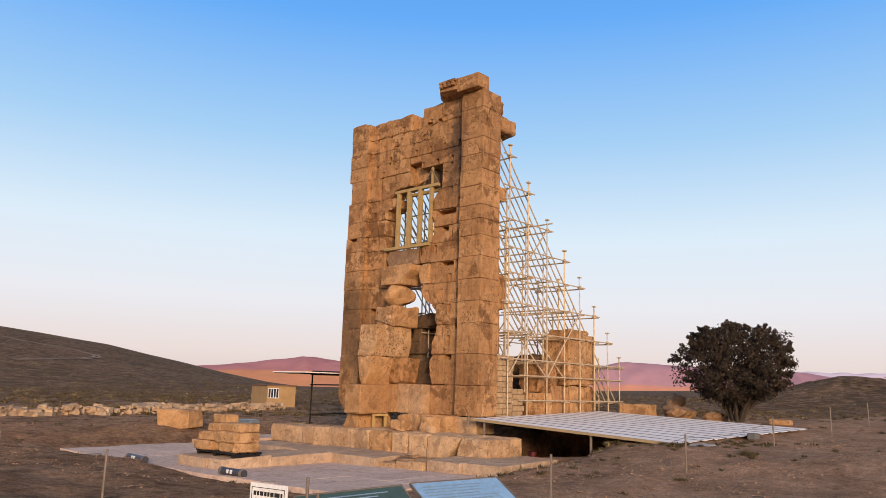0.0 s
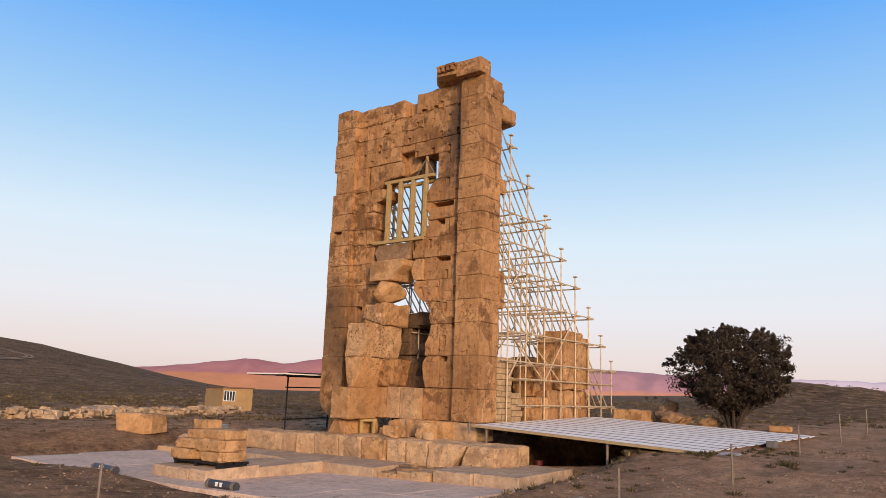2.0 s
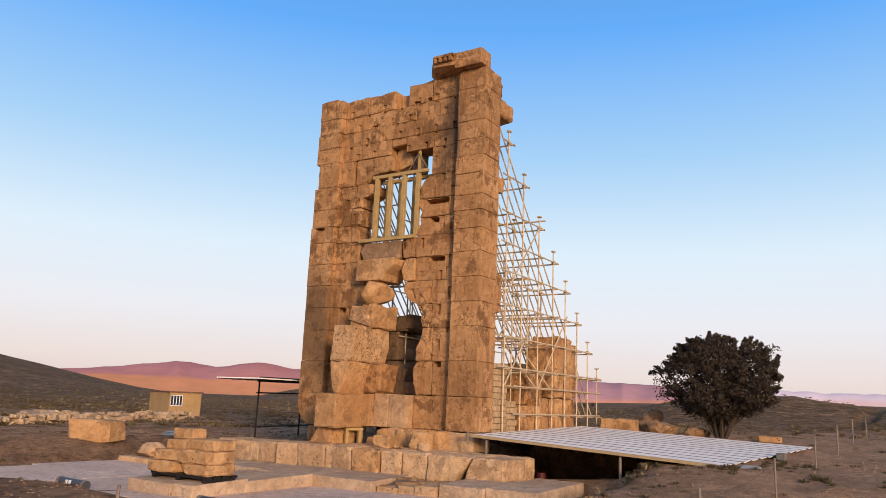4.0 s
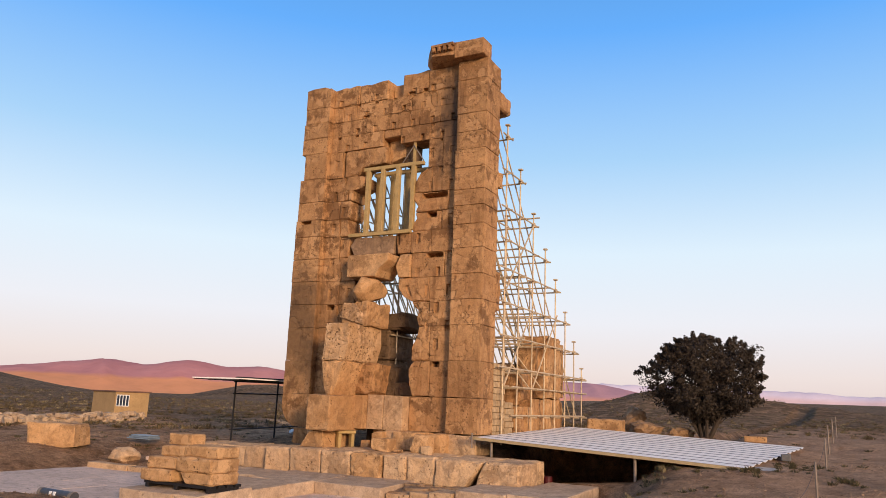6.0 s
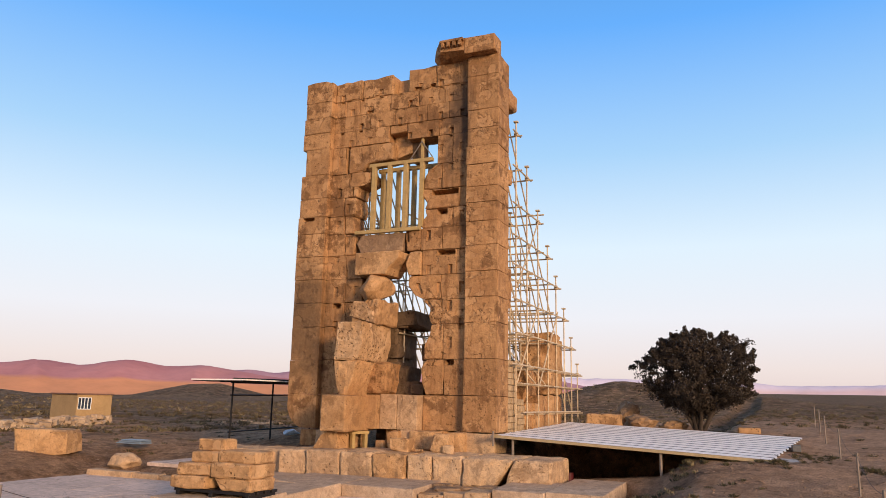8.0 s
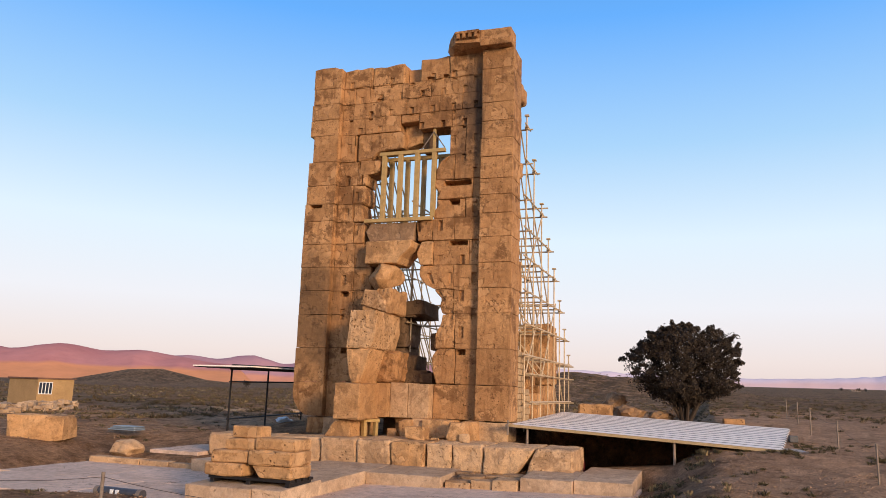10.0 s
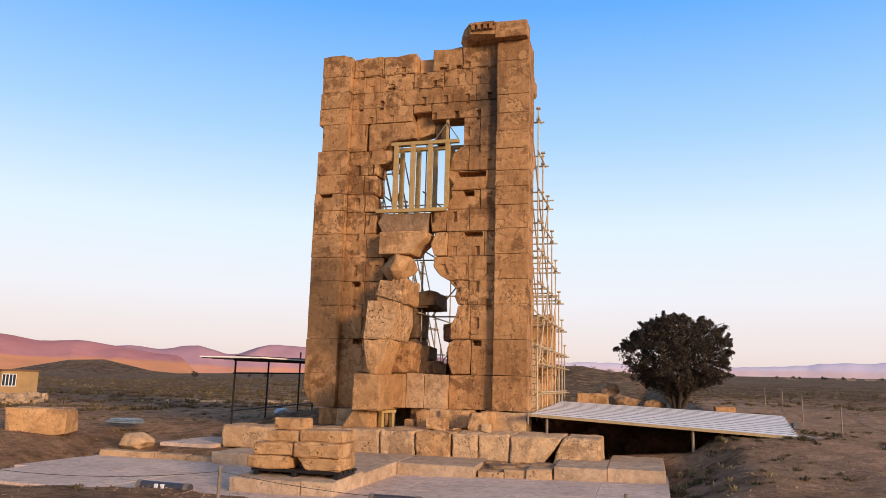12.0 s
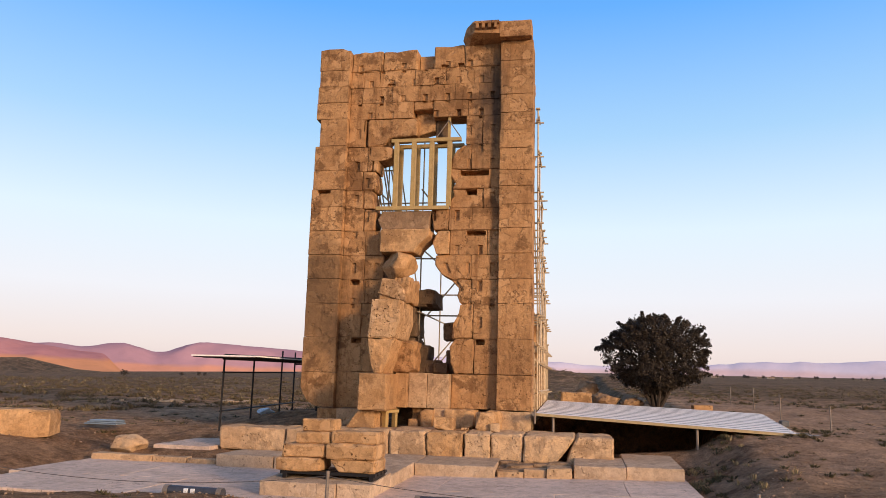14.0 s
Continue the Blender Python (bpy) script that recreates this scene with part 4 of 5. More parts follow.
# base course of broken stones under the wall
for i, (x0, x1, y0, z1, c) in enumerate(((-3.0, -2.3, -0.1, 1.42, 0.12), (-2.32, -1.42, -0.22, 1.44, 0.14), (0.42, 0.82, -0.62, 1.5, 0.3), (0.78, 1.2, -0.45, 1.54, 0.2), (1.14, 2.06, -0.6, 1.53, 0.28),
                                          (2.02, 2.36, -0.3, 1.46, 0.3), (2.32, 2.82, -0.62, 1.52, 0.22), (2.78, 3.7, -0.1, 1.5, 0.1), (0.02, 0.5, 0.1, 1.54, 0.2), (-0.72, 0.04, 0.85, 1.56, 0.1))):
    # the last stone, behind the prop, has the recess shade in its colour
    broken("base_stone", (x0, y0, 0.92), (x1, 0.9, z1), (M_FRESH if i in (2, 4, 6) else M_STEP if i % 2 else M_STONE) if i < 9 else M_SHADESTONE, tower, seed=450 + i, cut=c, rough=0.03, step=0.1)
slab_stone("base_stone", (-1.6, -1.45, 0.93), (-0.74, 0.2, 1.46), M_FRESH, tower, 460, edge=0.035, rough=0.035, chips=1.5, left=((0.93, -1.62), (1.46, -1.25)))
for i, (c, s) in enumerate((((0.2, -0.5, 1.08), (0.3, 0.3, 0.26)), ((1.3, -1.25, 1.14), (0.56, 0.5, 0.4)), ((2.45, -1.05, 1.22), (0.55, 0.5, 0.55)), ((2.75, -1.3, 1.08), (0.25, 0.25, 0.24)), ((1.9, -1.4, 1.03), (0.22, 0.14, 0.06)))):
    half = Vector(s) * 0.5
    ob = finish("fallen_stone", broken_mesh("fallen_stone", Vector(c) - half, Vector(c) + half, 70 + i, cut=0.42, rough=0.012, step=0.12), M_FRESH if i != 3 else M_STEP)
    tagged(ob, "broken piece of limestone lying on the step", "stone", "fallen stones on the step")

prop = thing("timber_prop", (-0.5, -0.8, 0.96), "small ochre timber frame propping a block", "prop")
prop_at = pose(-0.54, -0.92, 0.95, 0, 0, 66)
for a, b in (((0, 0, 0), (0.11, 0.14, 0.42)), ((0.46, 0, 0), (0.57, 0.14, 0.42)), ((-0.03, -0.03, 0.42), (0.6, 0.16, 0.51))):
    beam = box_part("beam", a, b, M_TIMBER)
    beam.data.transform(prop_at)
    hang(beam, prop)

# window bracing
brace = thing("window_frame", (0, 0.5, 7.86), "ochre steel posts and beams bracing the window", "window frame")
box_part("sill_beam", (-1.42, 0.12, 7.8), (1.0, 0.26, 7.92), M_TIMBER, brace)
box_part("header_beam", (-1.0, 0.2, 10.12), (1.35, 0.34, 10.24), M_TIMBER, brace)
for x in (-0.82, -0.23, 0.37, 0.97):
    box_part("post", (x - 0.075, 0.2, 7.92), (x + 0.075, 0.34, 10.12), M_TIMBER, brace)
for x in (-0.82, -0.23, 0.37, 0.97):
    box_part("post", (x - 0.07, 0.85, 7.92), (x + 0.07, 0.99, 10.12), M_TIMBER, brace)
box_part("header_beam", (-1.0, 0.85, 10.12), (1.35, 0.99, 10.24), M_TIMBER, brace)
box_part("sill_beam", (-1.42, 0.85, 7.8), (1.0, 0.99, 7.92), M_TIMBER, brace)
box_part("king_post", (0.88, 0.3, 10.24), (0.97, 0.38, 10.96), M_TIMBER, brace)
tube_part("strut", (0.92, 0.28, 10.85), (0.5, 0.28, 10.26), 0.018, M_POST, brace)
tube_part("strut", (0.92, 0.28, 10.85), (1.32, 0.28, 10.26), 0.018, M_POST, brace)

# ---- brick pier, rear masonry ----
pier = thing("brick_pier", (3.4, 1.6, 1.4), "repair pier of small pale bricks behind the corner", "pier")
box_part("mortar_core", (3.02, 1.06, 1.4), (3.64, 2.05, 3.68), M_MORTAR, pier)


def pier_bricks():
    rng = random.Random(9)
    meshes = []
    for v in range(4):
        meshes.append(stone_mesh("brick", (0, 0, 0), (0.22, 0.32, 0.17), step=0.2, edge=0.012, rough=0.006, seed=v))
    for me in meshes:
        me.materials.append(M_BRICK)
    for row in range(12):
        z = 1.42 + row * 0.19
        for i in range(3):
            y = 1.08 + i * 0.33 + (0.0 if row % 2 else -0.06)
            ob = new("brick", rng.choice(meshes))
            ob.matrix_world = Matrix.Translation((3.47 + rng.uniform(-0.02, 0.015), max(1.07, y), z)) @ Matrix.Diagonal((1, rng.uniform(0.8, 1.0), 1, 1))
            hang(ob, pier)
    for row in range(6):
        z = 1.32 + row * 0.2
        for i in range(2):
            ob = new("brick", rng.choice(meshes))
            ob.matrix_world = Matrix.Translation((3.5, 2.02 + i * 0.33 - (0.1 if row % 2 else 0.0), z)) @ Matrix.Diagonal((1, 1.0, 1.08, 1))
            hang(ob, pier)


box_part("mortar_core", (3.1, 2.05, 1.3), (3.66, 2.5, 2.5), M_MORTAR, pier)
pier_bricks()

rear = thing("rear_wall", (2.5, 5, 1.2), "tumbled remains of the tower's side wall", "ruined wall")
slab_stone("wall_block", (2.72, 5.75, 2.72), (3.72, 7.3, 4.98), M_FRESH, rear, 500, edge=0.07, rough=0.05, chips=1.4)
broken("wall_block", (2.6, 5.5, 3.1), (3.4, 6.2, 4.85), M_FRESH, rear, seed=502, cut=0.4, rough=0.05)
slab_stone("wall_block", (2.85, 7.32, 2.78), (3.62, 7.9, 4.8), M_FRESH, rear, 501, edge=0.03, rough=0.02)
for i, (y0, y1) in enumerate(((3.2, 4.0), (4.0, 4.6), (4.6, 5.9), (5.9, 7.0), (7.0, 7.9))):
    broken("wall_block", (2.8, y0, 1.2), (3.6 + 0.08 * (i % 2), y1 - 0.02, 2.7 if i > 1 else 2.4), M_FRESH if i % 2 else M_STONE, rear, seed=505 + i, cut=0.16, rough=0.05)
broken("wall_block", (2.2, 4.3, 2.4), (3.3, 5.9, 3.55), M_STONE, rear, seed=515, cut=0.3, rough=0.05)
# the two inner blocks carry the interior's shade in their colour
slab_stone("wall_block", (0.6, 5.5, 2.3), (2.6, 7.6, 3.9), M_SHADESTONE, rear, 520, edge=0.15, rough=0.1)
slab_stone("wall_block", (-1.5, 4.0, 1.2), (2.5, 7.5, 2.3), M_SHADESTONE, rear, 521, edge=0.2, rough=0.15, step=0.25)

# ---- scaffold ----
scaffold = thing("scaffold", (1, 5, 1.3), "stepped tube scaffold with raking props behind the tower", "scaffold")
R = 0.027
BAY_Y = (1.55, 2.75, 4.05, 5.3, 6.45, 7.6, 8.7, 9.7)
TOP_Z = (12.4, 11.6, 10.4, 9.15, 8.1, 7.15, 6.05, 5.0, 4.0)
BAY_X = (3.78, 2.75, 1.7, -0.15, -1.7, -2.7)


def build_scaffold():
    def tube(name, a, b, r=R):
        return tube_part(name, a, b, r, M_PIPE, scaffold, sides=6)
    for x in BAY_X:
        for i, y in enumerate(BAY_Y):
            if x == -0.15 and i not in (0, 3):
                continue
            top = TOP_Z[i + 1]
            standard = tube("standard", (x, y, 1.2), (x, y, top))
            if x == BAY_X[0] or i % 2 == 0:
                box_part("cap_plate", (x - 0.07, y - 0.07, top - 0.02), (x + 0.07, y + 0.07, top + 0.03), M_PIPE, standard, bevel=0.0)
                box_part("coupler", (x - 0.06, y - 0.06, top - 0.49), (x + 0.06, y + 0.06, top - 0.35), M_PIPE, standard, bevel=0.01)
    levels = [v - 0.42 for v in sorted(set(TOP_Z[1:]))] + [2.1, 3.05]
    for x in BAY_X:
        for i, y in enumerate(BAY_Y):
            if x not in (BAY_X[0], BAY_X[-1]) and i % 2:
                continue
            z = TOP_Z[i + 1] - 0.42
            tube("ledger", (x + 0.05, 1.1, z), (x + 0.05, y + 0.35, z))
        for z in (3.0, 2.1):
            tube("ledger", (x + 0.05, 2.2, z), (x + 0.05, 9.9, z))
    for i, y in enumerate(BAY_Y):
        for z in [v for v in levels if v <= TOP_Z[i + 1] + 0.05]:
            tube("transom", (1.5, y + 0.05, z - 0.06), (3.98, y + 0.05, z - 0.06))
            if (i + int(z * 2)) % 2 == 0:
                tube("transom", (-3.0, y + 0.05, z - 0.06), (-1.5, y + 0.05, z - 0.06))
    for y, z in ((2.8, 6.63), (2.8, 4.6), (5.35, 5.63), (4.1, 9.0)):
        tube("transom", (-3.0, y, z), (4.0, y, z))
    for lo, hi, step in ((1.5, 3.75, 0.25), (-3.0, -1.3, 0.28)):
        x = lo
        while x < hi:
            tube("raker", (x, 1.15, 12.0), (x, 9.9, 2.0))
            if x < 3.0:
                tube("raker", (x + 0.12, 1.15, 9.4), (x + 0.12, 7.9, 1.9))
            x += step
    for y0, z0 in ((1.55, 3.0), (4.05, 3.0), (1.55, 6.0)):
        tube("brace", (3.82, y0, z0), (3.82, y0 + 2.5, z0 + 2.8))
    for y, z in ((2.8, 4.6), (4.1, 3.0), (5.35, 3.0)):
        tube("brace", (-0.15, y, z), (1.7, y, z + 2.2))
        tube("brace", (3.7, y, z), (1.7, y, z + 2.4))


build_scaffold()

# ---- sheet roof over the excavation ----
roof = thing("shelter_roof", (7.5, 3, 1.3), "low white ribbed sheet roof over the excavation", "roof")


def roof_z(x, y):
    return 1.50 - 0.046 * (x - 3.9) + y * (0.026 + 0.0016 * (x - 3.9))


def build_roof():
    n = 12
    y0, y1 = -0.55, 7.9
    for i in range(n):
        a, b = y0 + (y1 - y0) * i / n, y0 + (y1 - y0) * (i + 1) / n
        xe = 11.02 + 0.98 * i / n
        bm = bmesh.new()
        prof = ((a + 0.006, 0.0), (0.5 * (a + b), 0.0), (b - 0.006, 0.0))
        rows = []
        for x in np.linspace(3.85, xe, 10):
            rows.append([bm.verts.new((x, y, roof_z(x, y) + h + 0.0015 * noise.noise(Vector((x * 0.8, y * 2, 0))))) for y, h in prof])
        for r0, r1 in zip(rows[:-1], rows[1:]):
            for p in range(len(prof) - 1):
                bm.faces.new((r0[p], r1[p], r1[p + 1], r0[p + 1]))
        ext = bmesh.ops.extrude_face_region(bm, geom=list(bm.faces))
        for v in ext["geom"]:
            if isinstance(v, bmesh.types.BMVert):
                v.co.z -= 0.012
        part("roof_sheet", bm, M_SHEET, roof)
        bm = bmesh.new()
        ends = [[bm.verts.new((x, y, roof_z(x, y) + 0.005)) for y in (a - 0.03, a + 0.03)] for x in np.linspace(3.87, xe - 0.05, 8)]
        for e0, e1 in zip(ends[:-1], ends[1:]):
            bm.faces.new((e0[0], e1[0], e1[1], e0[1]))
        ext = bmesh.ops.extrude_face_region(bm, geom=list(bm.faces))
        for v in ext["geom"]:
            if isinstance(v, bmesh.types.BMVert):
                v.co.z -= 0.02
        part("seam", bm, M_SEAM, roof, "dark seam between sheets")
    bm = bmesh.new()
    vs = []
    for x in (3.8, 11.04):
        for y in (-0.6, -0.54):
            for dz in (-0.065, 0.012):
                vs.append(bm.verts.new((x, y, roof_z(x, y) + dz)))
    for f in ((0, 1, 3, 2), (4, 6, 7, 5), (0, 4, 5, 1), (2, 3, 7, 6), (1, 5, 7, 3), (0, 2, 6, 4)):
        bm.faces.new([vs[i] for i in f])
    part("fascia", bm, M_TRIM, roof, "brass-coloured edge strip")
    for x in (4.35, 8.35):
        tube_part("prop_pole", (x, -0.45, ground_z(x, -0.45) - 0.15), (x, -0.45, roof_z(x, -0.45) - 0.02), 0.04, M_POST, roof)
    for x in (5.0, 7.5, 9.5):
        tube_part("rafter", (x, -0.5, roof_z(x, -0.5) - 0.06), (x, 7.5, roof_z(x, 7.5) - 0.06), 0.04, M_POST, roof)
    tube_part("edge_pipe", (3.8, -0.66, 1.46), (3.8, -0.5, 1.46), 0.05, M_POST, roof)
    tube_part("edge_pipe", (3.83, -0.64, 1.2), (3.83, -0.64, 1.6), 0.03, M_POST, roof)


build_roof()

# ---- stacked cornice stones on a pallet ----
pallet = thing("pallet", (0, -7.3, 0.3), "dark flat pallet under stacked stones", "pallet")
for i in range(4):
    box_part("board", (-1.0, -7.72 + 0.26 * i, 0.38), (1.03, -7.54 + 0.26 * i, 0.44), M_BLACK, pallet)
for x in (-0.9, 0.0, 0.95):
    box_part("bearer", (x - 0.05, -7.72, 0.3), (x + 0.05, -6.8, 0.382), M_BLACK, pallet)


def stepped_stone(name, tiers, seed, label, slope=0.0):
    """A carved cornice block: tiers (x0, x1, y0, y1, z0, z1) in one stone; slope cuts the lowest tier back at its left."""
    bm = bmesh.new()
    for i, (x0, x1, y0, y1, z0, z1) in enumerate(tiers):
        def lean(q, z0=z0, z1=z1, x0=x0, x1=x1, first=(i == 0)):
            if not first:
                return q
            return Vector((q.x + slope * (1 - (q.z - z0) / (z1 - z0)) * (x1 - q.x) / (x1 - x0), q.y, q.z))
        me = stone_mesh(name, (x0, y0, z0 - (0.004 if i else 0)), (x1, y1, z1), step=0.06, edge=0.045, rough=0.022, seed=seed + i, chips=1.2, warp=lean)
        bm.from_mesh(me)
        bpy.data.meshes.remove(me)
    ob = part(name, bm, M_FRESH)
    return tagged(ob, label, "stone", "stacked carved stones")


stepped_stone("carved_stone", ((-1.1, -0.12, -7.78, -7.0, 0.44, 0.71), (-1.0, -0.07, -7.7, -7.0, 0.71, 0.97), (-0.8, -0.02, -7.52, -6.98, 0.97, 1.21)), 600, "stepped carved limestone block on a pallet")
stepped_stone("carved_stone", ((0.02, 1.02, -7.7, -6.85, 0.44, 0.7), (-0.04, 1.02, -7.74, -6.85, 0.7, 1.0), (0.02, 1.0, -7.58, -6.86, 1.0, 1.25)), 610, "large stepped carved limestone block on a pallet", 0.22)
stepped_stone("carved_stone", ((-0.7, 0.04, -7.42, -6.98, 1.21, 1.48),), 620, "small limestone block atop stacked stones")

# ---- tree ----
def build_tree(x, y, z0):
    rng = random.Random(21)
    tree = thing("tree", (x, y, z0), "dense dark-leaved round bushy tree on several stems", "tree")
    bm = bmesh.new()
    tips = []
    for i in range(9):
        a = i * 2 * math.pi / 9 + rng.uniform(-0.3, 0.3)
        lean = rng.uniform(0.15, 0.75)
        p = Vector((x + 0.18 * math.cos(a), y + 0.18 * math.sin(a), z0 - 0.1))
        d = Vector((math.cos(a) * lean, math.sin(a) * lean, 1.0)).normalized()
        r = 0.085
        for s in range(4):
            q = p + d * rng.uniform(0.45, 0.62)
            add_tube(bm, p, q, r, 6, r * 0.72)
            for b in range(2):
                dd = (d + Vector((rng.uniform(-1, 1), rng.uniform(-1, 1), rng.uniform(-0.2, 0.6)))).normalized()
                e = q + dd * rng.uniform(0.4, 0.8)
                add_tube(bm, q, e, r * 0.45, 5, 0.012)
                tips.append(e)
            p, r = q, r * 0.72
            d = (d + Vector((rng.uniform(-0.3, 0.3), rng.uniform(-0.3, 0.3), 0.1))).normalized()
        tips.append(p)
    part("trunk", bm, M_BARK, tree)
    verts, faces = [], []
    c = Vector((x, y, z0 + 2.3))
    clumps = []
    while len(clumps) < 640:
        v = Vector((rng.uniform(-1, 1), rng.uniform(-1, 1), rng.uniform(-1, 1)))
        if not 0.2 < v.length < 1.0:
            continue
        lump = 0.94 + 0.3 * fract(v + Vector((3, 1, 7)), 2.2)
        clumps.append((c + Vector((v.x * 2.22 * lump, v.y * 2.22 * lump, v.z * (1.55 if v.z > 0 else 1.95) * lump)), rng.uniform(0.14, 0.34)))
    for _ in range(130):
        a, rr = rng.uniform(0, 6.28), rng.uniform(0.2, 1.6)
        clumps.append((Vector((x + rr * math.cos(a), y + rr * math.sin(a), z0 + rng.uniform(0.35, 0.6) + 0.45 * rr)), rng.uniform(0.12, 0.26)))
    # twigs of uneven length that stand out of the outline, each with a tapering tuft
    twigs = bmesh.new()
    for _ in range(260):
        v = Vector((rng.gauss(0, 1), rng.gauss(0, 1), rng.gauss(0.2, 1))).normalized()
        if v.z < -0.9:
            continue
        lump = 0.92 + 0.3 * fract(v + Vector((3, 1, 7)), 2.2)
        edge = c + Vector((v.x * 2.2 * lump, v.y * 2.2 * lump, v.z * (1.5 if v.z > 0 else 1.7) * lump))
        d = (v + Vector((rng.gauss(0, 0.35), rng.gauss(0, 0.35), rng.gauss(0.25, 0.35)))).normalized()
        reach = rng.choice((0.1, 0.16, 0.22, 0.28, 0.34))
        add_tube(twigs, edge - d * 0.5, edge + d * reach, 0.012, 4, 0.004)
        n = int(3 + reach * 10)
        for j in range(n):
            clumps.append((edge + d * (reach * j / n), 0.13 - 0.06 * j / n))
    tagged(part("twigs", twigs, M_BARK, tree), "thin bare brown twigs", kind="stuff")
    for cc, rad in clumps:
        for _ in range(int(8 + 190 * rad)):
            o = Vector((rng.gauss(0, 1), rng.gauss(0, 1), rng.gauss(0, 0.8))) * rad * 0.6
            if o.length > rad * 1.1:
                o *= 0.5
            n = Vector((rng.gauss(0, 1), rng.gauss(0, 1), rng.gauss(0.4, 1))).normalized()
            u = n.orthogonal().normalized()
            w = n.cross(u)
            ang = rng.uniform(0, 6.28)
            u, w = u * math.cos(ang) + w * math.sin(ang), w * math.cos(ang) - u * math.sin(ang)
            s = rng.uniform(0.03, 0.068)
            p = cc + o
            k0 = len(verts)
            verts.extend([p - u * s, p + w * s * 0.5, p + u * s, p - w * s * 0.5])
            faces.append((k0, k0 + 1, k0 + 2, k0 + 3))
    me = bpy.data.meshes.new("crown")
    me.from_pydata([tuple(v) for v in verts], [], faces)
    finish("crown", me, M_LEAF, tree)


build_tree(8.38, 11.0, 1.6)


# ---- steel shade frame behind the left corner ----
shade = thing("shade_frame", (-6.8, 3, 0.6), "black steel pipe frame carrying a narrow shade roof", "shade frame")
for y in (1.2, 3.6, 6.3, 7.7):
    tube_part("post", (-6.85, y, ground_z(-6.85, y) - 0.1), (-6.85, y, 3.05 + (0.35 if y > 5 else 0.0)), 0.035, M_BLACK, shade)
for y in (5.2, 7.9):
    tube_part("post", (-4.9, y, 0.6), (-4.9, y, 2.95), 0.035, M_BLACK, shade)
for z0, z1 in ((1.15, 1.3), (2.45, 2.55), (2.9, 2.98)):
    tube_part("rail", (-6.85, 1.1, z0), (-6.85, 7.9, z1), 0.028, M_BLACK, shade)
tube_part("rail", (-6.85, 7.7, 2.9), (-4.9, 7.9, 2.9), 0.028, M_BLACK, shade)
tube_part("rail", (-6.85, 1.2, 3.05), (-4.9, 5.2, 3.05), 0.028, M_BLACK, shade)
for i in range(12):
    y0 = -0.84 + i * 0.74
    box_part("roof_panel", (-6.98, y0, 2.93 + 0.004 * i), (-4.7, y0 + 0.68, 2.97 + 0.004 * i), M_SHEET, shade, bevel=0.0)
    tube_part("purlin", (-6.95, y0 + 0.7, 2.91 + 0.004 * i), (-4.72, y0 + 0.7, 2.91 + 0.004 * i), 0.016, M_BLACK, shade)
for x in (-6.9, -4.8):
    tube_part("edge_beam", (x, -0.85, 2.915), (x, 8.0, 2.965), 0.012, M_BLACK, shade)

plastic = finish("plastic_sheet", boulder_mesh("plastic_sheet", (-6.9, 5.1, ground_z(-6.9, 5.1) + 0.1), (0.85, 0.5, 0.3), 5, 12, 3, 0.25), plain_material("blue_white_plastic", (0.52, 0.62, 0.74), 0.35, 0, 0.25, 9.0))
tagged(plastic, "crumpled pale blue plastic sheet on the ground", "plastic sheet")


# ---- loose stones on the left ----
def ground_stone(lo, hi, turn, at, seed, label, mat=M_FRESH, edge=0.1, rough=0.06):
    me = stone_mesh("stone_block", lo, hi, step=0.1, edge=edge, rough=rough, seed=seed, chips=0.9)
    ob = finish("stone_block", me, mat)
    ob.matrix_world = pose(at[0], at[1], at[2], 0, 0, turn)
    return tagged(ob, label, "stone block")


big = finish("stone_block", broken_mesh("stone_block", (-1.0, -0.5, -0.1), (0.95, 0.5, 0.72), 704, cut=0.2, rough=0.03), M_FRESH)
big.matrix_world = pose(-11.3, -2.55, 0.5, 0, 0, 18)
tagged(big, "large rectangular limestone block lying on bare earth", "stone block")
rock = finish("boulder", boulder_mesh("boulder", (-7.65, -2.75, 0.31), (1.15, 0.85, 0.6), 41, 5, 4, 0.08, 0.74), M_STEP)
tagged(rock, "pale cracked boulder beside the kerb", "boulder")
sheet_pile = thing("metal_sheet_pile", (-10.6, 0.6, 0.6), "grey-blue metal sheets stacked on earth", "metal sheets")
M_BLUEGREY = plain_material("blue_grey_metal", (0.24, 0.29, 0.33), 0.45, 0.3, 0.2, 4.0)
for i in range(3):
    box_part("sheet", (-11.3 + 0.06 * i, 0.3 + 0.05 * i, 0.62 + 0.05 * i), (-10.1 - 0.05 * i, 0.85 + 0.03 * i, 0.66 + 0.05 * i), M_BLUEGREY, sheet_pile)


# ---- dry-stone wall and rubble ----
M_DRYROCK = stone_material("weathered_fieldstone", (0.50, 0.36, 0.23), (0.34, 0.23, 0.14), 0.6, False, 0.2)


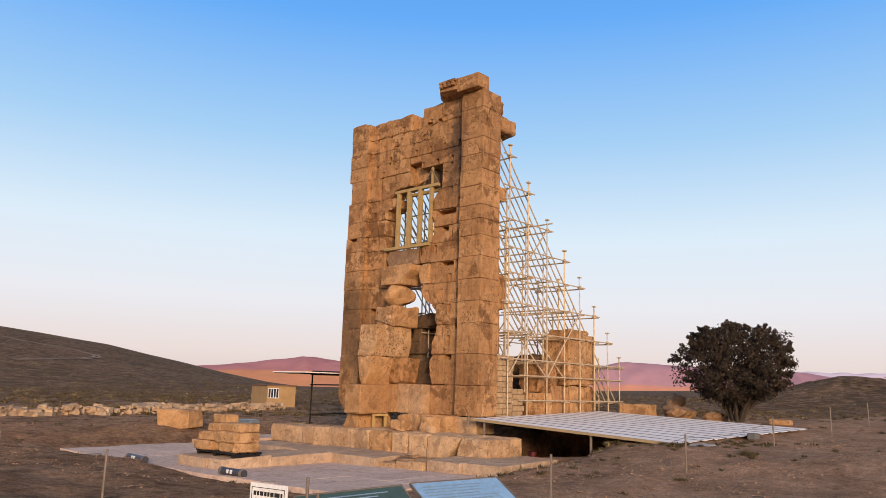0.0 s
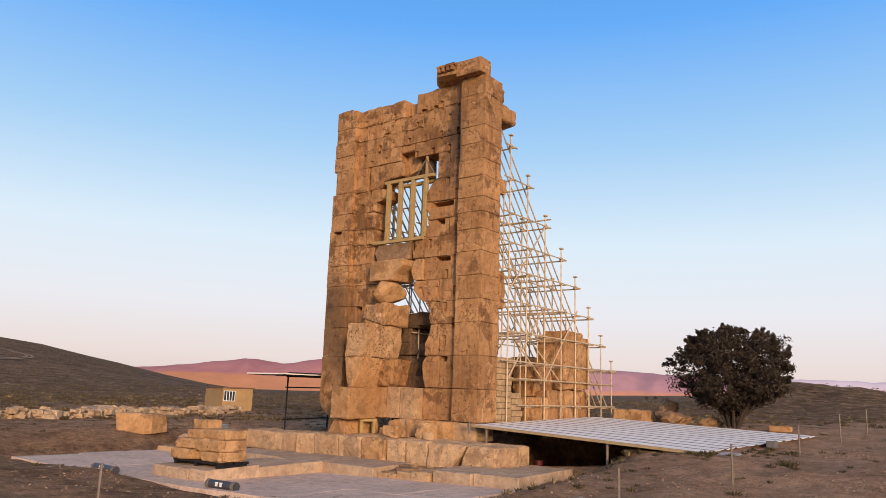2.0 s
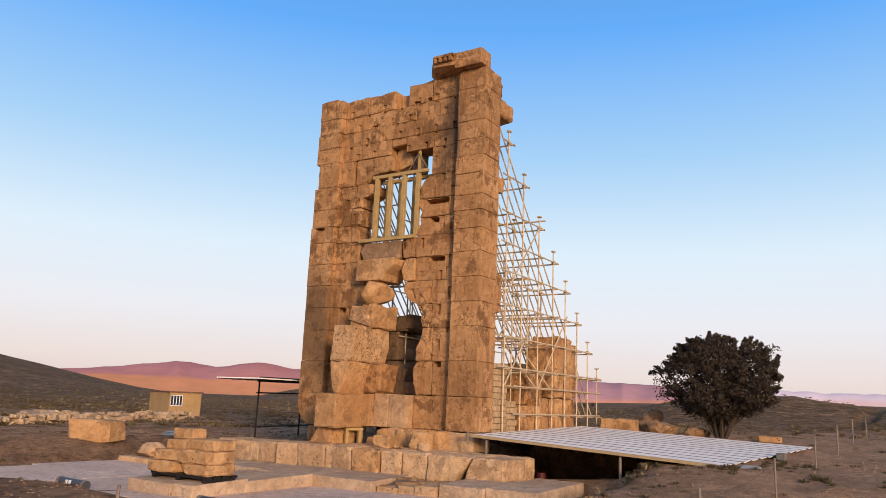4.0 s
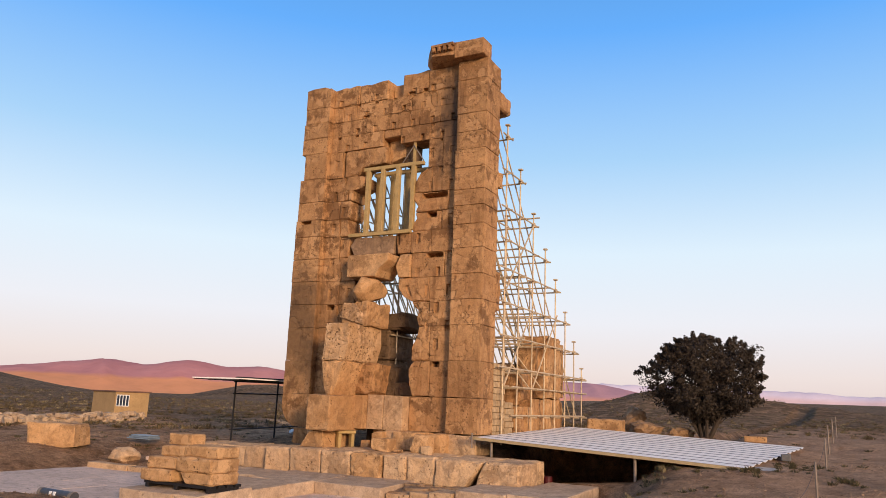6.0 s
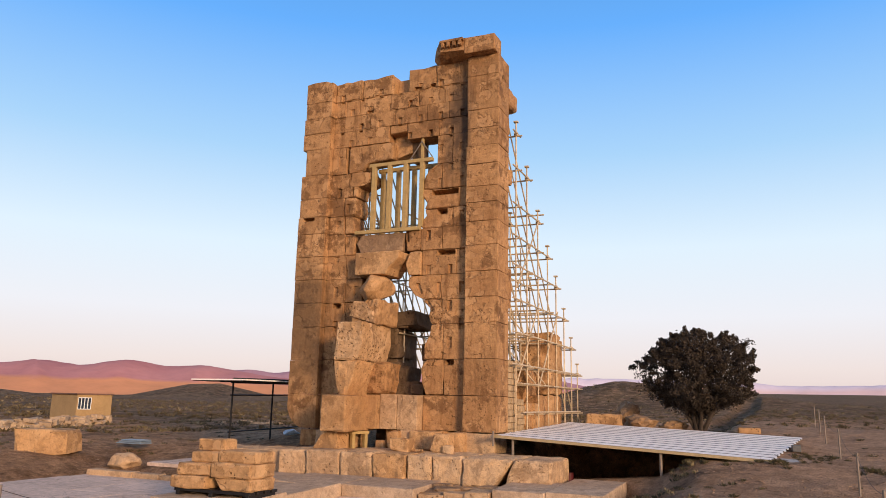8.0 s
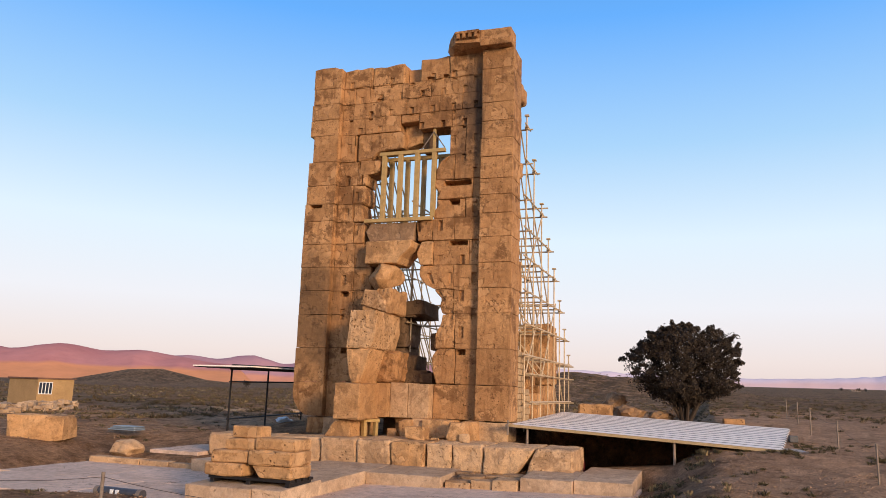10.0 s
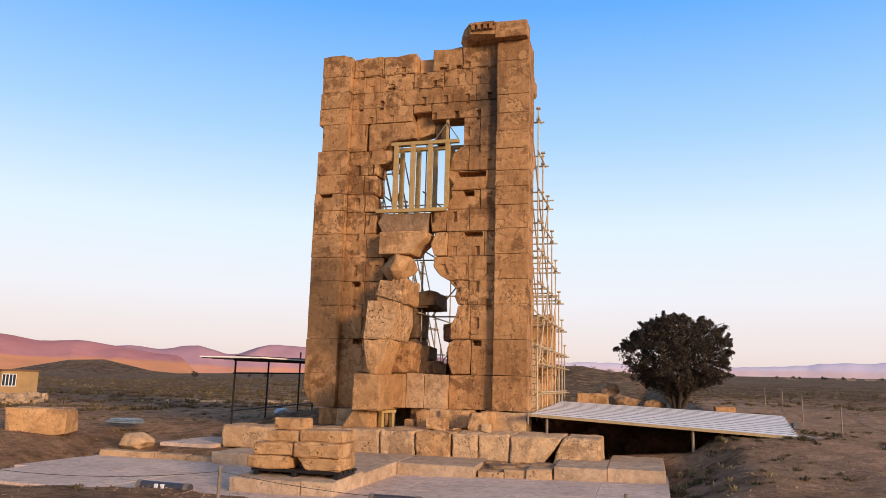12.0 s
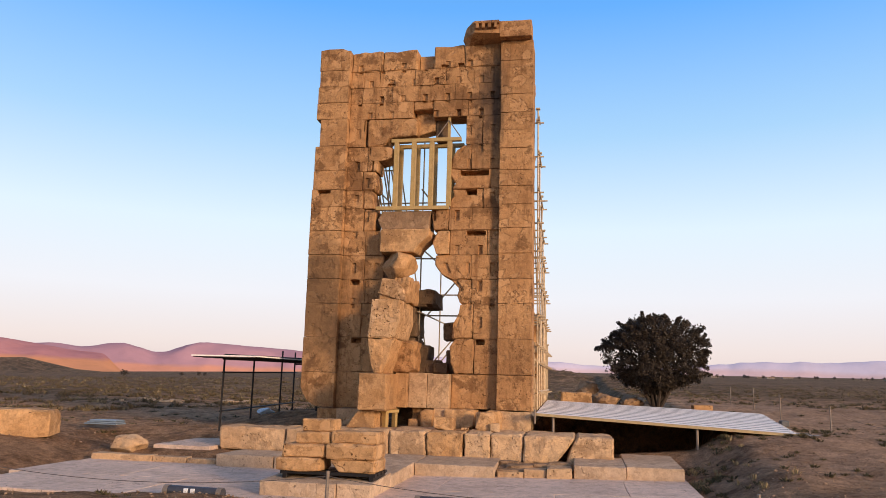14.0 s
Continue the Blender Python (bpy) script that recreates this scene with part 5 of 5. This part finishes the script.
def build_drywall():
    rng = random.Random(33)
    wall = thing("dry_stone_wall", (-23, 2, 0.4), "low tumbled dry-stone wall of pale rocks", "dry-stone wall")
    pool = []
    for i in range(10):
        me = broken_mesh("rock", (-0.6, -0.6, -0.6), (0.6, 0.6, 0.6), 100 + i, cut=0.3, rough=0.0, step=0.0)
        me.materials.append(M_DRYROCK)
        pool.append(me)
    pts = [Vector((-19.5, -16, 0)), Vector((-20.8, -6.8, 0)), Vector((-22.6, 1.3, 0)), Vector((-25.5, 9.5, 0)), Vector((-28.5, 15.5, 0))]
    count = 0
    for a, b in zip(pts[:-1], pts[1:]):
        n = int((b - a).length / 0.22)
        for i in range(n):
            for level in range(3):
                p = a.lerp(b, (i + rng.random()) / n)
                s = rng.uniform(0.2, 0.42) * (1.0 if level < 2 else rng.choice((0.5, 0.9)))
                x, y = p.x + rng.gauss(0, 0.22), p.y + rng.gauss(0, 0.15)
                ob = new("rock", rng.choice(pool))
                z = ground_z(x, y) + s * 0.2 + level * 0.17
                ob.matrix_world = pose(x, y, z, rng.uniform(-12, 12), rng.uniform(-12, 12), rng.uniform(0, 360)) @ Matrix.Diagonal((s * rng.uniform(0.9, 1.7), s * 1.1, s * rng.uniform(0.5, 0.8), 1))
                hang(ob, wall)
                count += 1
    heap = thing("rubble_heap", (-27, 6, 0.4), "heap of pale broken rocks", "rubble")
    for cx, cy, k in ((-26.5, 4.5, 26), (-24.8, 3.0, 12), (-22, 22.5, 16), (-17.5, 27, 12)):
        for i in range(k):
            x, y = cx + rng.gauss(0, 0.9), cy + rng.gauss(0, 0.8)
            s = rng.uniform(0.3, 0.75) * (1.0 if cy < 10 else 0.5)
            ob = new("rock", rng.choice(pool))
            ob.matrix_world = pose(x, y, ground_z(x, y) + s * 0.15, rng.uniform(-25, 25), 0, rng.uniform(0, 360)) @ Matrix.Diagonal((s * 1.3, s, s * 0.7, 1))
            hang(ob, heap)


build_drywall()


# ---- hut ----
def build_hut():
    hut = thing("hut", (-33.2, 19.6, 0.4), "small flat-roofed ochre hut with a barred window", "hut")
    c = pose(-34.7, 18.5, 0.4, 0, 0, 75)

    def piece(name, lo, hi, mat, parent=hut, bevel=0.01):
        ob = box_part(name, lo, hi, mat, None, "", bevel)
        ob.data.transform(c)
        hang(ob, parent)
        return ob
    w, d, h = 2.6, 4.0, 1.9
    wx0, wx1, wz0, wz1 = 0.1, 1.05, 0.85, 1.7
    piece("wall", (0, 0, 0), (wx0, 0.2, h), M_HUT)
    piece("wall", (wx1, 0, 0), (w, 0.2, h), M_HUT)
    piece("wall", (wx0, 0.002, 0), (wx1, 0.2, wz0), M_HUT)
    piece("wall", (wx0, 0.002, wz1), (wx1, 0.2, h), M_HUT)
    piece("wall", (0, 0.2, 0), (0.2, d, h), M_HUT)
    piece("wall", (w - 0.2, 0.2, 0), (w, d, h), M_HUT)
    piece("wall", (0.2, d - 0.2, 0), (w - 0.2, d, h), M_HUT)
    piece("roof", (-0.1, -0.1, h), (w + 0.1, d + 0.1, h + 0.1), plain_material("red_brown_roof_edge", (0.17, 0.09, 0.06), 0.8))
    win = piece("window", (wx0, 0.06, wz0), (wx1, 0.09, wz1), plain_material("dark_window_glass", (0.03, 0.04, 0.06), 0.15))
    for i in range(5):
        x = wx0 + (wx1 - wx0) * i / 4
        piece("bar", (x - 0.025, 0.0, wz0), (x + 0.025, 0.05, wz1), M_WHITE, win)
    for z in (wz0, wz1 - 0.05):
        piece("window_rail", (wx0, 0.0, z), (wx1, 0.055, z + 0.05), M_WHITE, win)


build_hut()

# ---- rear right: loose block, rubble bank ----
M_RUBBLE = stone_material("brown_rubble_stone", (0.44, 0.275, 0.15), (0.28, 0.165, 0.085), 0.6, False, 0.3)
ground_stone((-0.62, -0.5, -0.1), (0.62, 0.5, 0.62), 0, (5.0, 9.0, 1.42), 710, "squared limestone block beside the scaffold", edge=0.06, rough=0.04)
for i, (c, s) in enumerate((((6.1, 10.4, 1.65), (1.9, 1.4, 1.05)), ((5.3, 11.6, 1.85), (1.6, 1.5, 1.4)), ((7.4, 11.3, 1.55), (1.1, 0.9, 0.55)))):
    ob = finish("boulder", boulder_mesh("boulder", c, s, 120 + i, 12, 4, 0.2, 0.45), M_RUBBLE)
    tagged(ob, "weathered brown boulder in a rubble bank", "boulder", "rubble bank boulders")
ground_stone((-0.4, -0.2, 0), (0.4, 0.2, 0.22), 5, (10.2, 10.6, 1.42), 715, "small pale block beside the tree", edge=0.03, rough=0.02)

# plank walkway at the scaffold's foot, concrete ballast at the roof's end
walkway = thing("plank_walkway", (3.6, 4, 1.5), "pair of planks lying at the scaffold foot", "planks")
for i in range(2):
    box_part("plank", (3.5 + 0.28 * i, 2.1, 1.5), (3.74 + 0.28 * i, 4.6, 1.55), M_TIMBER, walkway)
ballast = finish("concrete_edge", broken_mesh("concrete_edge", (10.9, -0.35, 0.85), (11.65, 1.0, 1.13), 61, cut=0.35, rough=0.03), plain_material("grey_concrete", (0.36, 0.33, 0.30), 0.9, 0, 0.25, 4.0, 0.4))
tagged(ballast, "lump of grey concrete at the roof edge", "concrete")
cinder = box_part("concrete_block", (11.52, 3.3, 1.18), (11.76, 3.7, 1.37), plain_material("cinder_grey", (0.13, 0.125, 0.12), 0.9), bevel=0.02)
tagged(cinder, "dark grey concrete block weighting the roof", "concrete block")

drum = tube_part("drum", (5.72, 0.35, ground_z(5.72, 0.35) - 0.1), (5.72, 0.35, 0.52), 0.14, plain_material("red_drum_paint", (0.07, 0.01, 0.012), 0.5), sides=20)
tagged(drum, "dark red drum standing in the pit", "drum")

# ---- floodlights on the slabs ----
def floodlight(at, turn, length=1.05):
    lamp = thing("floodlight", (0, 0, 0), "dark tubular floodlight lying on the slabs", "floodlight", "floodlights")
    body = bmesh.new()
    add_tube(body, (0, 0, 0.11), (length, 0, 0.11), 0.1, 16)
    housing = part("housing", body, M_GREYBOX, lamp)
    for x in (0.04, length - 0.06):
        tube_part("end_cap", (x - 0.05, 0, 0.11), (x + 0.05, 0, 0.11), 0.108, M_POST, housing, "pale end cap", sides=16)
    for i in range(2):
        box_part("maker_plate", (length * 0.36 + 0.15 * i, -0.106, 0.08), (length * 0.36 + 0.09 + 0.15 * i, -0.07, 0.175), M_WHITE, housing, "small white plate")
    lamp.matrix_world = pose(at[0], at[1], at[2], 0, 0, turn)
    return lamp


floodlight((-2.85, -8.9, 0.0), -4, 1.25)
floodlight((2.1, -8.75, 0.02), 2, 1.0)


# ---- rope fence ----
def build_fence():
    fence = thing("rope_fence", (9, -9, 0.4), "thin grey metal posts strung with a sagging rope", "fence")
    line = [(12.85, 18.5, 2.5), (12.75, 12.8, 2.38), (12.66, 8.0, 2.19), (12.66, 2.2, 1.89), (12.57, -3.43, 1.56), (12.41, -8.67, 1.33)]
    front = [(12.2, -13.9, 1.25), (6.95, -14.1, 1.23), (2.22, -14.25, 1.27), (-2.6, -14.3, 1.25), (-7.4, -14.3, 1.25), (-12.2, -14.2, 1.3)]
    for x, y, z in line + front:
        g = ground_z(x, y) - 0.1
        tube_part("post", (x, y, min(g, z - 0.7)), (x, y, z), 0.022, M_POST, fence)
    for a, b in list(zip(line[:-1], line[1:]))[2:] + list(zip(front[1:-1], front[2:])):
        bm = bmesh.new()
        prev = None
        for i in range(13):
            u = i / 12
            p = Vector(a).lerp(Vector(b), u) - Vector((0, 0, 0.06 + 0.16 * 4 * u * (1 - u)))
            if prev:
                add_tube(bm, prev, p, 0.0045, 5)
            prev = p
        part("rope", bm, M_WIRE, fence)


build_fence()


# ---- notice and reading boards ----
def flat_text(name, body, size, m, mat, parent):
    cu = bpy.data.curves.new(name, "FONT")
    cu.body, cu.size, cu.extrude, cu.align_x = body, size, 0.001, "CENTER"
    cu.materials.append(mat)
    ob = new(name, cu)
    ob.matrix_world = m
    ob.parent = parent
    ob.matrix_parent_inverse = parent.matrix_world.inverted()
    return ob


def build_boards():
    sign = thing("notice_sign", (0, 0, 0), "white enamel notice with black lettering on a post", "sign")
    m = pose(12.12, -14.43, 0.98, 0, 0, 10)
    pieces = [box_part("panel", (-0.31, -0.012, -0.22), (0.31, 0.012, 0.22), M_WHITE, None, bevel=0.004),
              box_part("post", (-0.02, 0.013, -0.95), (0.02, 0.05, 0.18), M_POST, None)]
    for z0, z1 in ((0.165, 0.172), (-0.2, -0.193)):
        pieces.append(box_part("border_line", (-0.275, -0.0165, z0), (0.275, -0.0125, z1), M_INK, None, bevel=0))
    for x in (-0.275, 0.268):
        pieces.append(box_part("border_line", (x, -0.0165, -0.193), (x + 0.007, -0.0125, 0.165), M_INK, None, bevel=0))
    rng = random.Random(4)
    x = -0.24
    while x < 0.22:
        w = rng.uniform(0.03, 0.09)
        pieces.append(box_part("letter_bar", (x, -0.0165, 0.075), (min(x + w, 0.24), -0.0125, 0.125), M_INK, None, bevel=0))
        x += w + 0.015
    for i, ob in enumerate(pieces):
        ob.data.transform(m)
        hang(ob, sign if i < 2 else pieces[0])
    flat_text("lettering", "Conservation and", 0.062, m @ pose(0, -0.014, 0.0, 90, 0, 0), M_INK, sign)
    post = tube_part("stake", (12.78, -14.2, 0.0), (12.78, -14.2, 1.14), 0.018, M_POST)
    tagged(post, "short thin grey stake beside the notice", "stake")

    def board(name, back_left, back_right, run, face, label):
        ob = thing(name, (0, 0, 0), label, "information board", "reading boards")
        bl, br = Vector(back_left), Vector(back_right)
        u = (br - bl).normalized()
        f = Vector((-u.y, u.x, 0)) * -1
        f = (f * math.cos(radians(24)) + Vector((0, 0, -math.sin(radians(24))))) 
        n = u.cross(f).normalized()
        if n.z < 0:
            n = -n
        w = (br - bl).length
        basis = Matrix((u, f, n)).transposed().to_4x4()
        mm = Matrix.Translation(bl) @ basis
        ps = [box_part("panel", (0.02, 0.02, -0.012), (w - 0.02, run - 0.02, 0.004), face, None, bevel=0)]
        for lo, hi in (((0, 0, -0.03), (w, 0.02, 0.012)), ((0, run - 0.02, -0.03), (w, run, 0.012)), ((0, 0.02, -0.03), (0.02, run - 0.02, 0.012)), ((w - 0.02, 0.02, -0.03), (w, run - 0.02, 0.012))):
            ps.append(box_part("frame_bar", lo, hi, M_POST, None, bevel=0))
        rr = random.Random(len(name))
        for i in range(12):
            y = 0.12 + i * (run - 0.25) / 12
            ps.append(box_part("text_bar", (0.12, y, 0.006), (w - 0.15 - rr.uniform(0, 0.4), y + 0.022, 0.008), M_FAINT, None, bevel=0))
        for p in ps:
            p.data.transform(mm)
            hang(p, ps[0] if p.name.startswith("text_bar") else ob)
        for t in (0.15, w - 0.15):
            q = bl + u * t + f * (run * 0.5)
            hang(tube_part("leg", (q.x, q.y, -0.1), (q.x, q.y, q.z - 0.03), 0.025, M_POST), ob)
    M_FAINT = plain_material("faded_print", (0.20, 0.30, 0.38), 0.3)
    M_BOARD_BLUE = plain_material("blue_laminate", (0.25, 0.42, 0.60), 0.12, 0, 0.08, 2.0)
    M_BOARD_GREEN = plain_material("green_laminate", (0.06, 0.10, 0.085), 0.15, 0, 0.1, 2.0)
    board("reading_board", (12.5, -12.35, 1.1), (12.95, -10.95, 1.14), 1.1, M_BOARD_BLUE, "tilted blue laminated reading board in a metal frame")
    board("reading_board", (12.1, -14.05, 1.02), (12.62, -12.62, 1.11), 1.1, M_BOARD_GREEN, "tilted dark green laminated reading board in a frame")


build_boards()


# ---- scrub, grass, weeds, pebbles ----
def tuft(verts, faces, rng, x, y, z, r, h, n):
    for _ in range(n):
        a = rng.uniform(0, 6.283)
        d = r * rng.random() ** 0.5
        bx, by = x + math.cos(a) * d * 0.6, y + math.sin(a) * d * 0.6
        tx, ty = x + math.cos(a) * d * 1.2 + rng.gauss(0, 0.3) * r, y + math.sin(a) * d * 1.2 + rng.gauss(0, 0.3) * r
        tz = z + h * rng.uniform(0.45, 1.0) * (1.1 - 0.5 * d / r)
        w = r * rng.uniform(0.06, 0.16)
        px, py = -math.sin(a) * w, math.cos(a) * w
        k0 = len(verts)
        verts.extend([(bx - px * 0.5, by - py * 0.5, z - 0.03), (bx + px * 0.5, by + py * 0.5, z - 0.03),
                      (0.5 * (bx + tx) + px, 0.5 * (by + ty) + py, 0.45 * z + 0.55 * tz), (tx, ty, tz), (0.5 * (bx + tx) - px, 0.5 * (by + ty) - py, 0.45 * z + 0.55 * tz)])
        faces.append((k0, k0 + 1, k0 + 2, k0 + 3, k0 + 4))


def stuff(name, verts, faces, mat, label, category):
    me = bpy.data.meshes.new(name)
    me.from_pydata(verts, [], faces)
    return tagged(finish(name, me, mat), label, category, kind="stuff")


def build_plants():
    rng = random.Random(77)
    for name, mat, label, share, height in (("scrub", M_SCRUB, "low dry olive-brown scrub across the plain", 0.86, 0.3), ("dry_grass", M_GRASS, "tufts of dry straw-coloured grass", 0.14, 0.3)):
        verts, faces = [], []
        count = 0
        while count < int(9000 * share):
            r = 26 + 230 * rng.random() ** 1.4
            az = radians(rng.uniform(-38, 84))
            x, y = -math.sin(az) * r + 4, math.cos(az) * r - 6
            dens = 0.5 + 0.9 * fract(Vector((x * 0.035, y * 0.035, 2)), 1.0) + 0.5 * ease(25, 70, r)
            dens -= 0.55 * max(0.0, -noise.noise(Vector((x * 0.11, y * 0.11, 9))))
            if rng.random() > dens or (abs(x) < 16 and -25 < y < 16) or (-38 < x < -30 and 14 < y < 24):
                continue
            s = rng.uniform(0.45, 1.3) * (0.75 + r / 300) * (0.65 if az < 0.1 else 1.0)
            tuft(verts, faces, rng, x, y, ground_z(x, y), 0.42 * s, height * s, 16 if r < 90 else 9)
            count += 1
        if name == "dry_grass":
            for cx, cy, n, sp in ((7.75, -3.7, 14, 0.18), (7.9, -2.6, 9, 0.35), (9.0, -0.9, 8, 0.25), (8.6, -4.6, 8, 0.5)):
                for _ in range(n):
                    x, y = cx + rng.gauss(0, sp), cy + rng.gauss(0, sp * 1.6)
                    tuft(verts, faces, rng, x, y, ground_z(x, y), 0.1, rng.uniform(0.1, 0.22), 14)
        stuff(name, verts, faces, mat, label, "shrubs" if name == "scrub" else "grass")
    verts, faces = [], []
    for cx, cy, n, sp in ((9.1, -0.75, 22, 0.28), (10.4, -0.8, 12, 0.4), (12.0, 1.2, 24, 0.5), (11.2, -0.7, 8, 0.25), (13.2, -1.0, 10, 0.3), (7.75, -3.9, 16, 0.28), (7.8, -4.7, 10, 0.25), (8.4, -3.0, 14, 0.6), (8.8, -5.2, 14, 0.8), (7.9, -1.9, 8, 0.3), (10.2, -3.5, 8, 0.9), (11.9, 2.5, 5, 0.5), (-3.2, -9.2, 7, 0.7), (6.3, -9.1, 6, 0.6),
                          (13.4, -1.5, 4, 0.5), (15, 2, 4, 1.0), (-9.8, 0.3, 4, 0.4), (3.6, -8.9, 4, 0.4), (14.5, 6, 5, 1.4), (-14, 4, 8, 2.5), (-9, 8, 8, 2.5)):
        for _ in range(n):
            x, y = cx + rng.gauss(0, sp), cy + rng.gauss(0, sp)
            s = rng.uniform(0.5, 1.1)
            tuft(verts, faces, rng, x, y, ground_z(x, y), 0.12 * s, 0.12 * s, 22)
    for _ in range(260):
        if rng.random() < 0.6:
            x, y = rng.uniform(-26, -8.5), rng.uniform(-14, 14)
        else:
            x, y = rng.uniform(8.5, 30), rng.uniform(-12, 30)
        if 3 < x < 12.5 and -0.7 < y < 8.5:
            continue
        s = rng.uniform(0.3, 1.2)
        tuft(verts, faces, rng, x, y, ground_z(x, y), 0.15 * s, 0.11 * s, 16)
    stuff("weeds", verts, faces, M_WEED, "small green and brown weeds by the slabs", "weeds")


build_plants()


def build_pebbles():
    rng = random.Random(15)
    verts, faces = [], []
    bm = bmesh.new()
    bmesh.ops.create_icosphere(bm, subdivisions=1, radius=1.0)
    bm.verts.ensure_lookup_table()
    ico = [v.co.copy() for v in bm.verts]
    tri = [[v.index for v in f.verts] for f in bm.faces]
    bm.free()
    n = 0
    while n < 36000:
        pick = rng.random()
        if pick < 0.55:
            x, y = rng.uniform(6.5, 19), rng.uniform(-17, 5)
        elif pick < 0.9:
            x, y = rng.uniform(-16, -6.5), rng.uniform(-12, 5)
        else:
            x, y = rng.uniform(-8, 8), rng.uniform(-13, -9.2)
        if -8.3 < x < 8 and -9.2 < y < -3.6 or -7 < x < 8 and -3.6 < y < 0 or (3.6 < x < 11.8 and -0.6 < y < 8):
            continue
        if rng.random() > 0.4 + 0.9 * noise.noise(Vector((x * 0.4, y * 0.4, 5))):
            continue
        s = 0.005 + 0.024 * rng.random() ** 7
        z = ground_z(x, y)
        k0 = len(verts)
        sx, sy, sz = s * rng.uniform(0.8, 1.6), s * rng.uniform(0.8, 1.3), s * rng.uniform(0.5, 0.9)
        ca, sa = math.cos(n), math.sin(n)
        for v in ico:
            q = 1 + 0.45 * noise.noise(v * 1.7 + Vector((n, 0, 0)))
            vx, vy = v.x * sx * q, v.y * sy * q
            verts.append((x + vx * ca - vy * sa, y + vx * sa + vy * ca, z + s * 0.2 + v.z * sz * q))
        faces.extend([[k0 + i for i in t] for t in tri])
        n += 1
    stuff("pebbles", verts, faces, M_PEBBLE, "scattered pale pebbles and stone chips", "pebbles")


def pebble_material():
    mat, nt, bsdf = material("pebble_stone", 0.9)
    g = nt.nodes.new("ShaderNodeNewGeometry")
    col = n_mix(nt, g.outputs["Random Per Island"], (0.15, 0.092, 0.056), (0.36, 0.24, 0.155))
    nt.links.new(col, bsdf.inputs["Base Color"])
    return mat


M_PEBBLE = pebble_material()
build_pebbles()


# ---- distance: trees and houses on the plain, a track up the hill ----
def far_tree(x, y, h, seed):
    rng = random.Random(seed)
    z = ground_z(x, y)
    t = thing("far_tree", (x, y, z), "small dark tree far off on the plain", "tree", "trees on the plain")
    bm = bmesh.new()
    add_tube(bm, (x, y, z - 0.3), (x, y, z + h * 0.4), h * 0.05, 5, h * 0.03)
    part("trunk", bm, M_BARK, t)
    verts, faces = [], []
    for _ in range(260):
        v = Vector((rng.gauss(0, 0.3), rng.gauss(0, 0.3), rng.gauss(0, 0.24)))
        if v.length > 0.65:
            continue
        p = Vector((x, y, z + h * 0.6)) + v * h
        n = Vector((rng.gauss(0, 1), rng.gauss(0, 1), rng.gauss(0, 1))).normalized()
        u = n.orthogonal().normalized() * h * 0.09
        w = n.cross(u).normalized() * h * 0.06
        k0 = len(verts)
        verts.extend([tuple(p - u), tuple(p + w), tuple(p + u), tuple(p - w)])
        faces.append((k0, k0 + 1, k0 + 2, k0 + 3))
    me = bpy.data.meshes.new("crown")
    me.from_pydata(verts, [], faces)
    finish("crown", me, M_LEAF, t)


M_FARWALL = plain_material("pale_far_plaster", (0.30, 0.24, 0.20), 0.9, 0, 0.2, 0.5)


def build_far():
    rng = random.Random(51)
    for az, r, h in ((19.8, 362, 1.8), (20.4, 362, 1.6), (33.2, 330, 2.6), (29.4, 360, 1.6), (28.2, 365, 1.9), (27.8, 365, 1.6)):
        a = radians(az)
        far_tree(5 - math.sin(a) * r, -22 + math.cos(a) * r, h, int(az * 10))
    for i in range(34):
        az = radians(rng.uniform(-27, -8.5))
        r = rng.uniform(900, 1100)
        far_tree(5 - math.sin(az) * r, -22 + math.cos(az) * r, rng.uniform(1.6, 3.8), 400 + i)
    for i in range(9):
        az = radians(rng.uniform(-26, -9))
        r = rng.uniform(950, 1100)
        x, y = 5 - math.sin(az) * r, -22 + math.cos(az) * r
        z = ground_z(x, y)
        w = rng.uniform(5, 11)
        h = thing("far_house", (x, y, z), "low pale house far off on the plain", "house", "houses on the plain")
        box_part("wall", (x - w / 2, y, z - 1), (x + w / 2, y + 8, z + 1.7), M_FARWALL, h, bevel=0.05)
        box_part("roof", (x - w / 2 - 0.3, y - 0.3, z + 1.7), (x + w / 2 + 0.3, y + 8.3, z + 1.95), M_HUT, h, bevel=0.05)
        for k in range(3):
            wx = x - w / 2 + w * (k + 0.8) / 3.6
            box_part("window", (wx, y - 0.12, z + 0.6), (wx + 1.2, y - 0.02, z + 1.4), M_BLACK, h, bevel=0)
    track = []
    for u in range(41):
        f = u / 40
        az = 74.5 - 6.0 * math.sin(math.pi * f)
        r = 250 + 115 * f
        a = radians(az)
        track.append(Vector((-math.sin(a) * r, math.cos(a) * r, 0)))
    verts, faces = [], []
    for off in (-1.0, 1.0):
        first = len(verts)
        for i, p in enumerate(track):
            d = (track[min(i + 1, 40)] - track[max(i - 1, 0)]).normalized()
            side = Vector((-d.y, d.x, 0))
            for w in (-0.45, 0.0, 0.45):
                q = p + side * (off + w)
                verts.append((q.x, q.y, ground_z(q.x, q.y) + 0.25))
            if i:
                k0 = first + 3 * i - 3
                faces.extend([(k0, k0 + 1, k0 + 4, k0 + 3), (k0 + 1, k0 + 2, k0 + 5, k0 + 4)])
    me = bpy.data.meshes.new("dirt_track")
    me.from_pydata(verts, [], faces)
    tagged(finish("dirt_track", me, plain_material("pale_track", (0.33, 0.23, 0.15), 0.95, 0, 0.2, 0.3)), "pale dirt track winding up the hill", "track", kind="structure")


build_far()
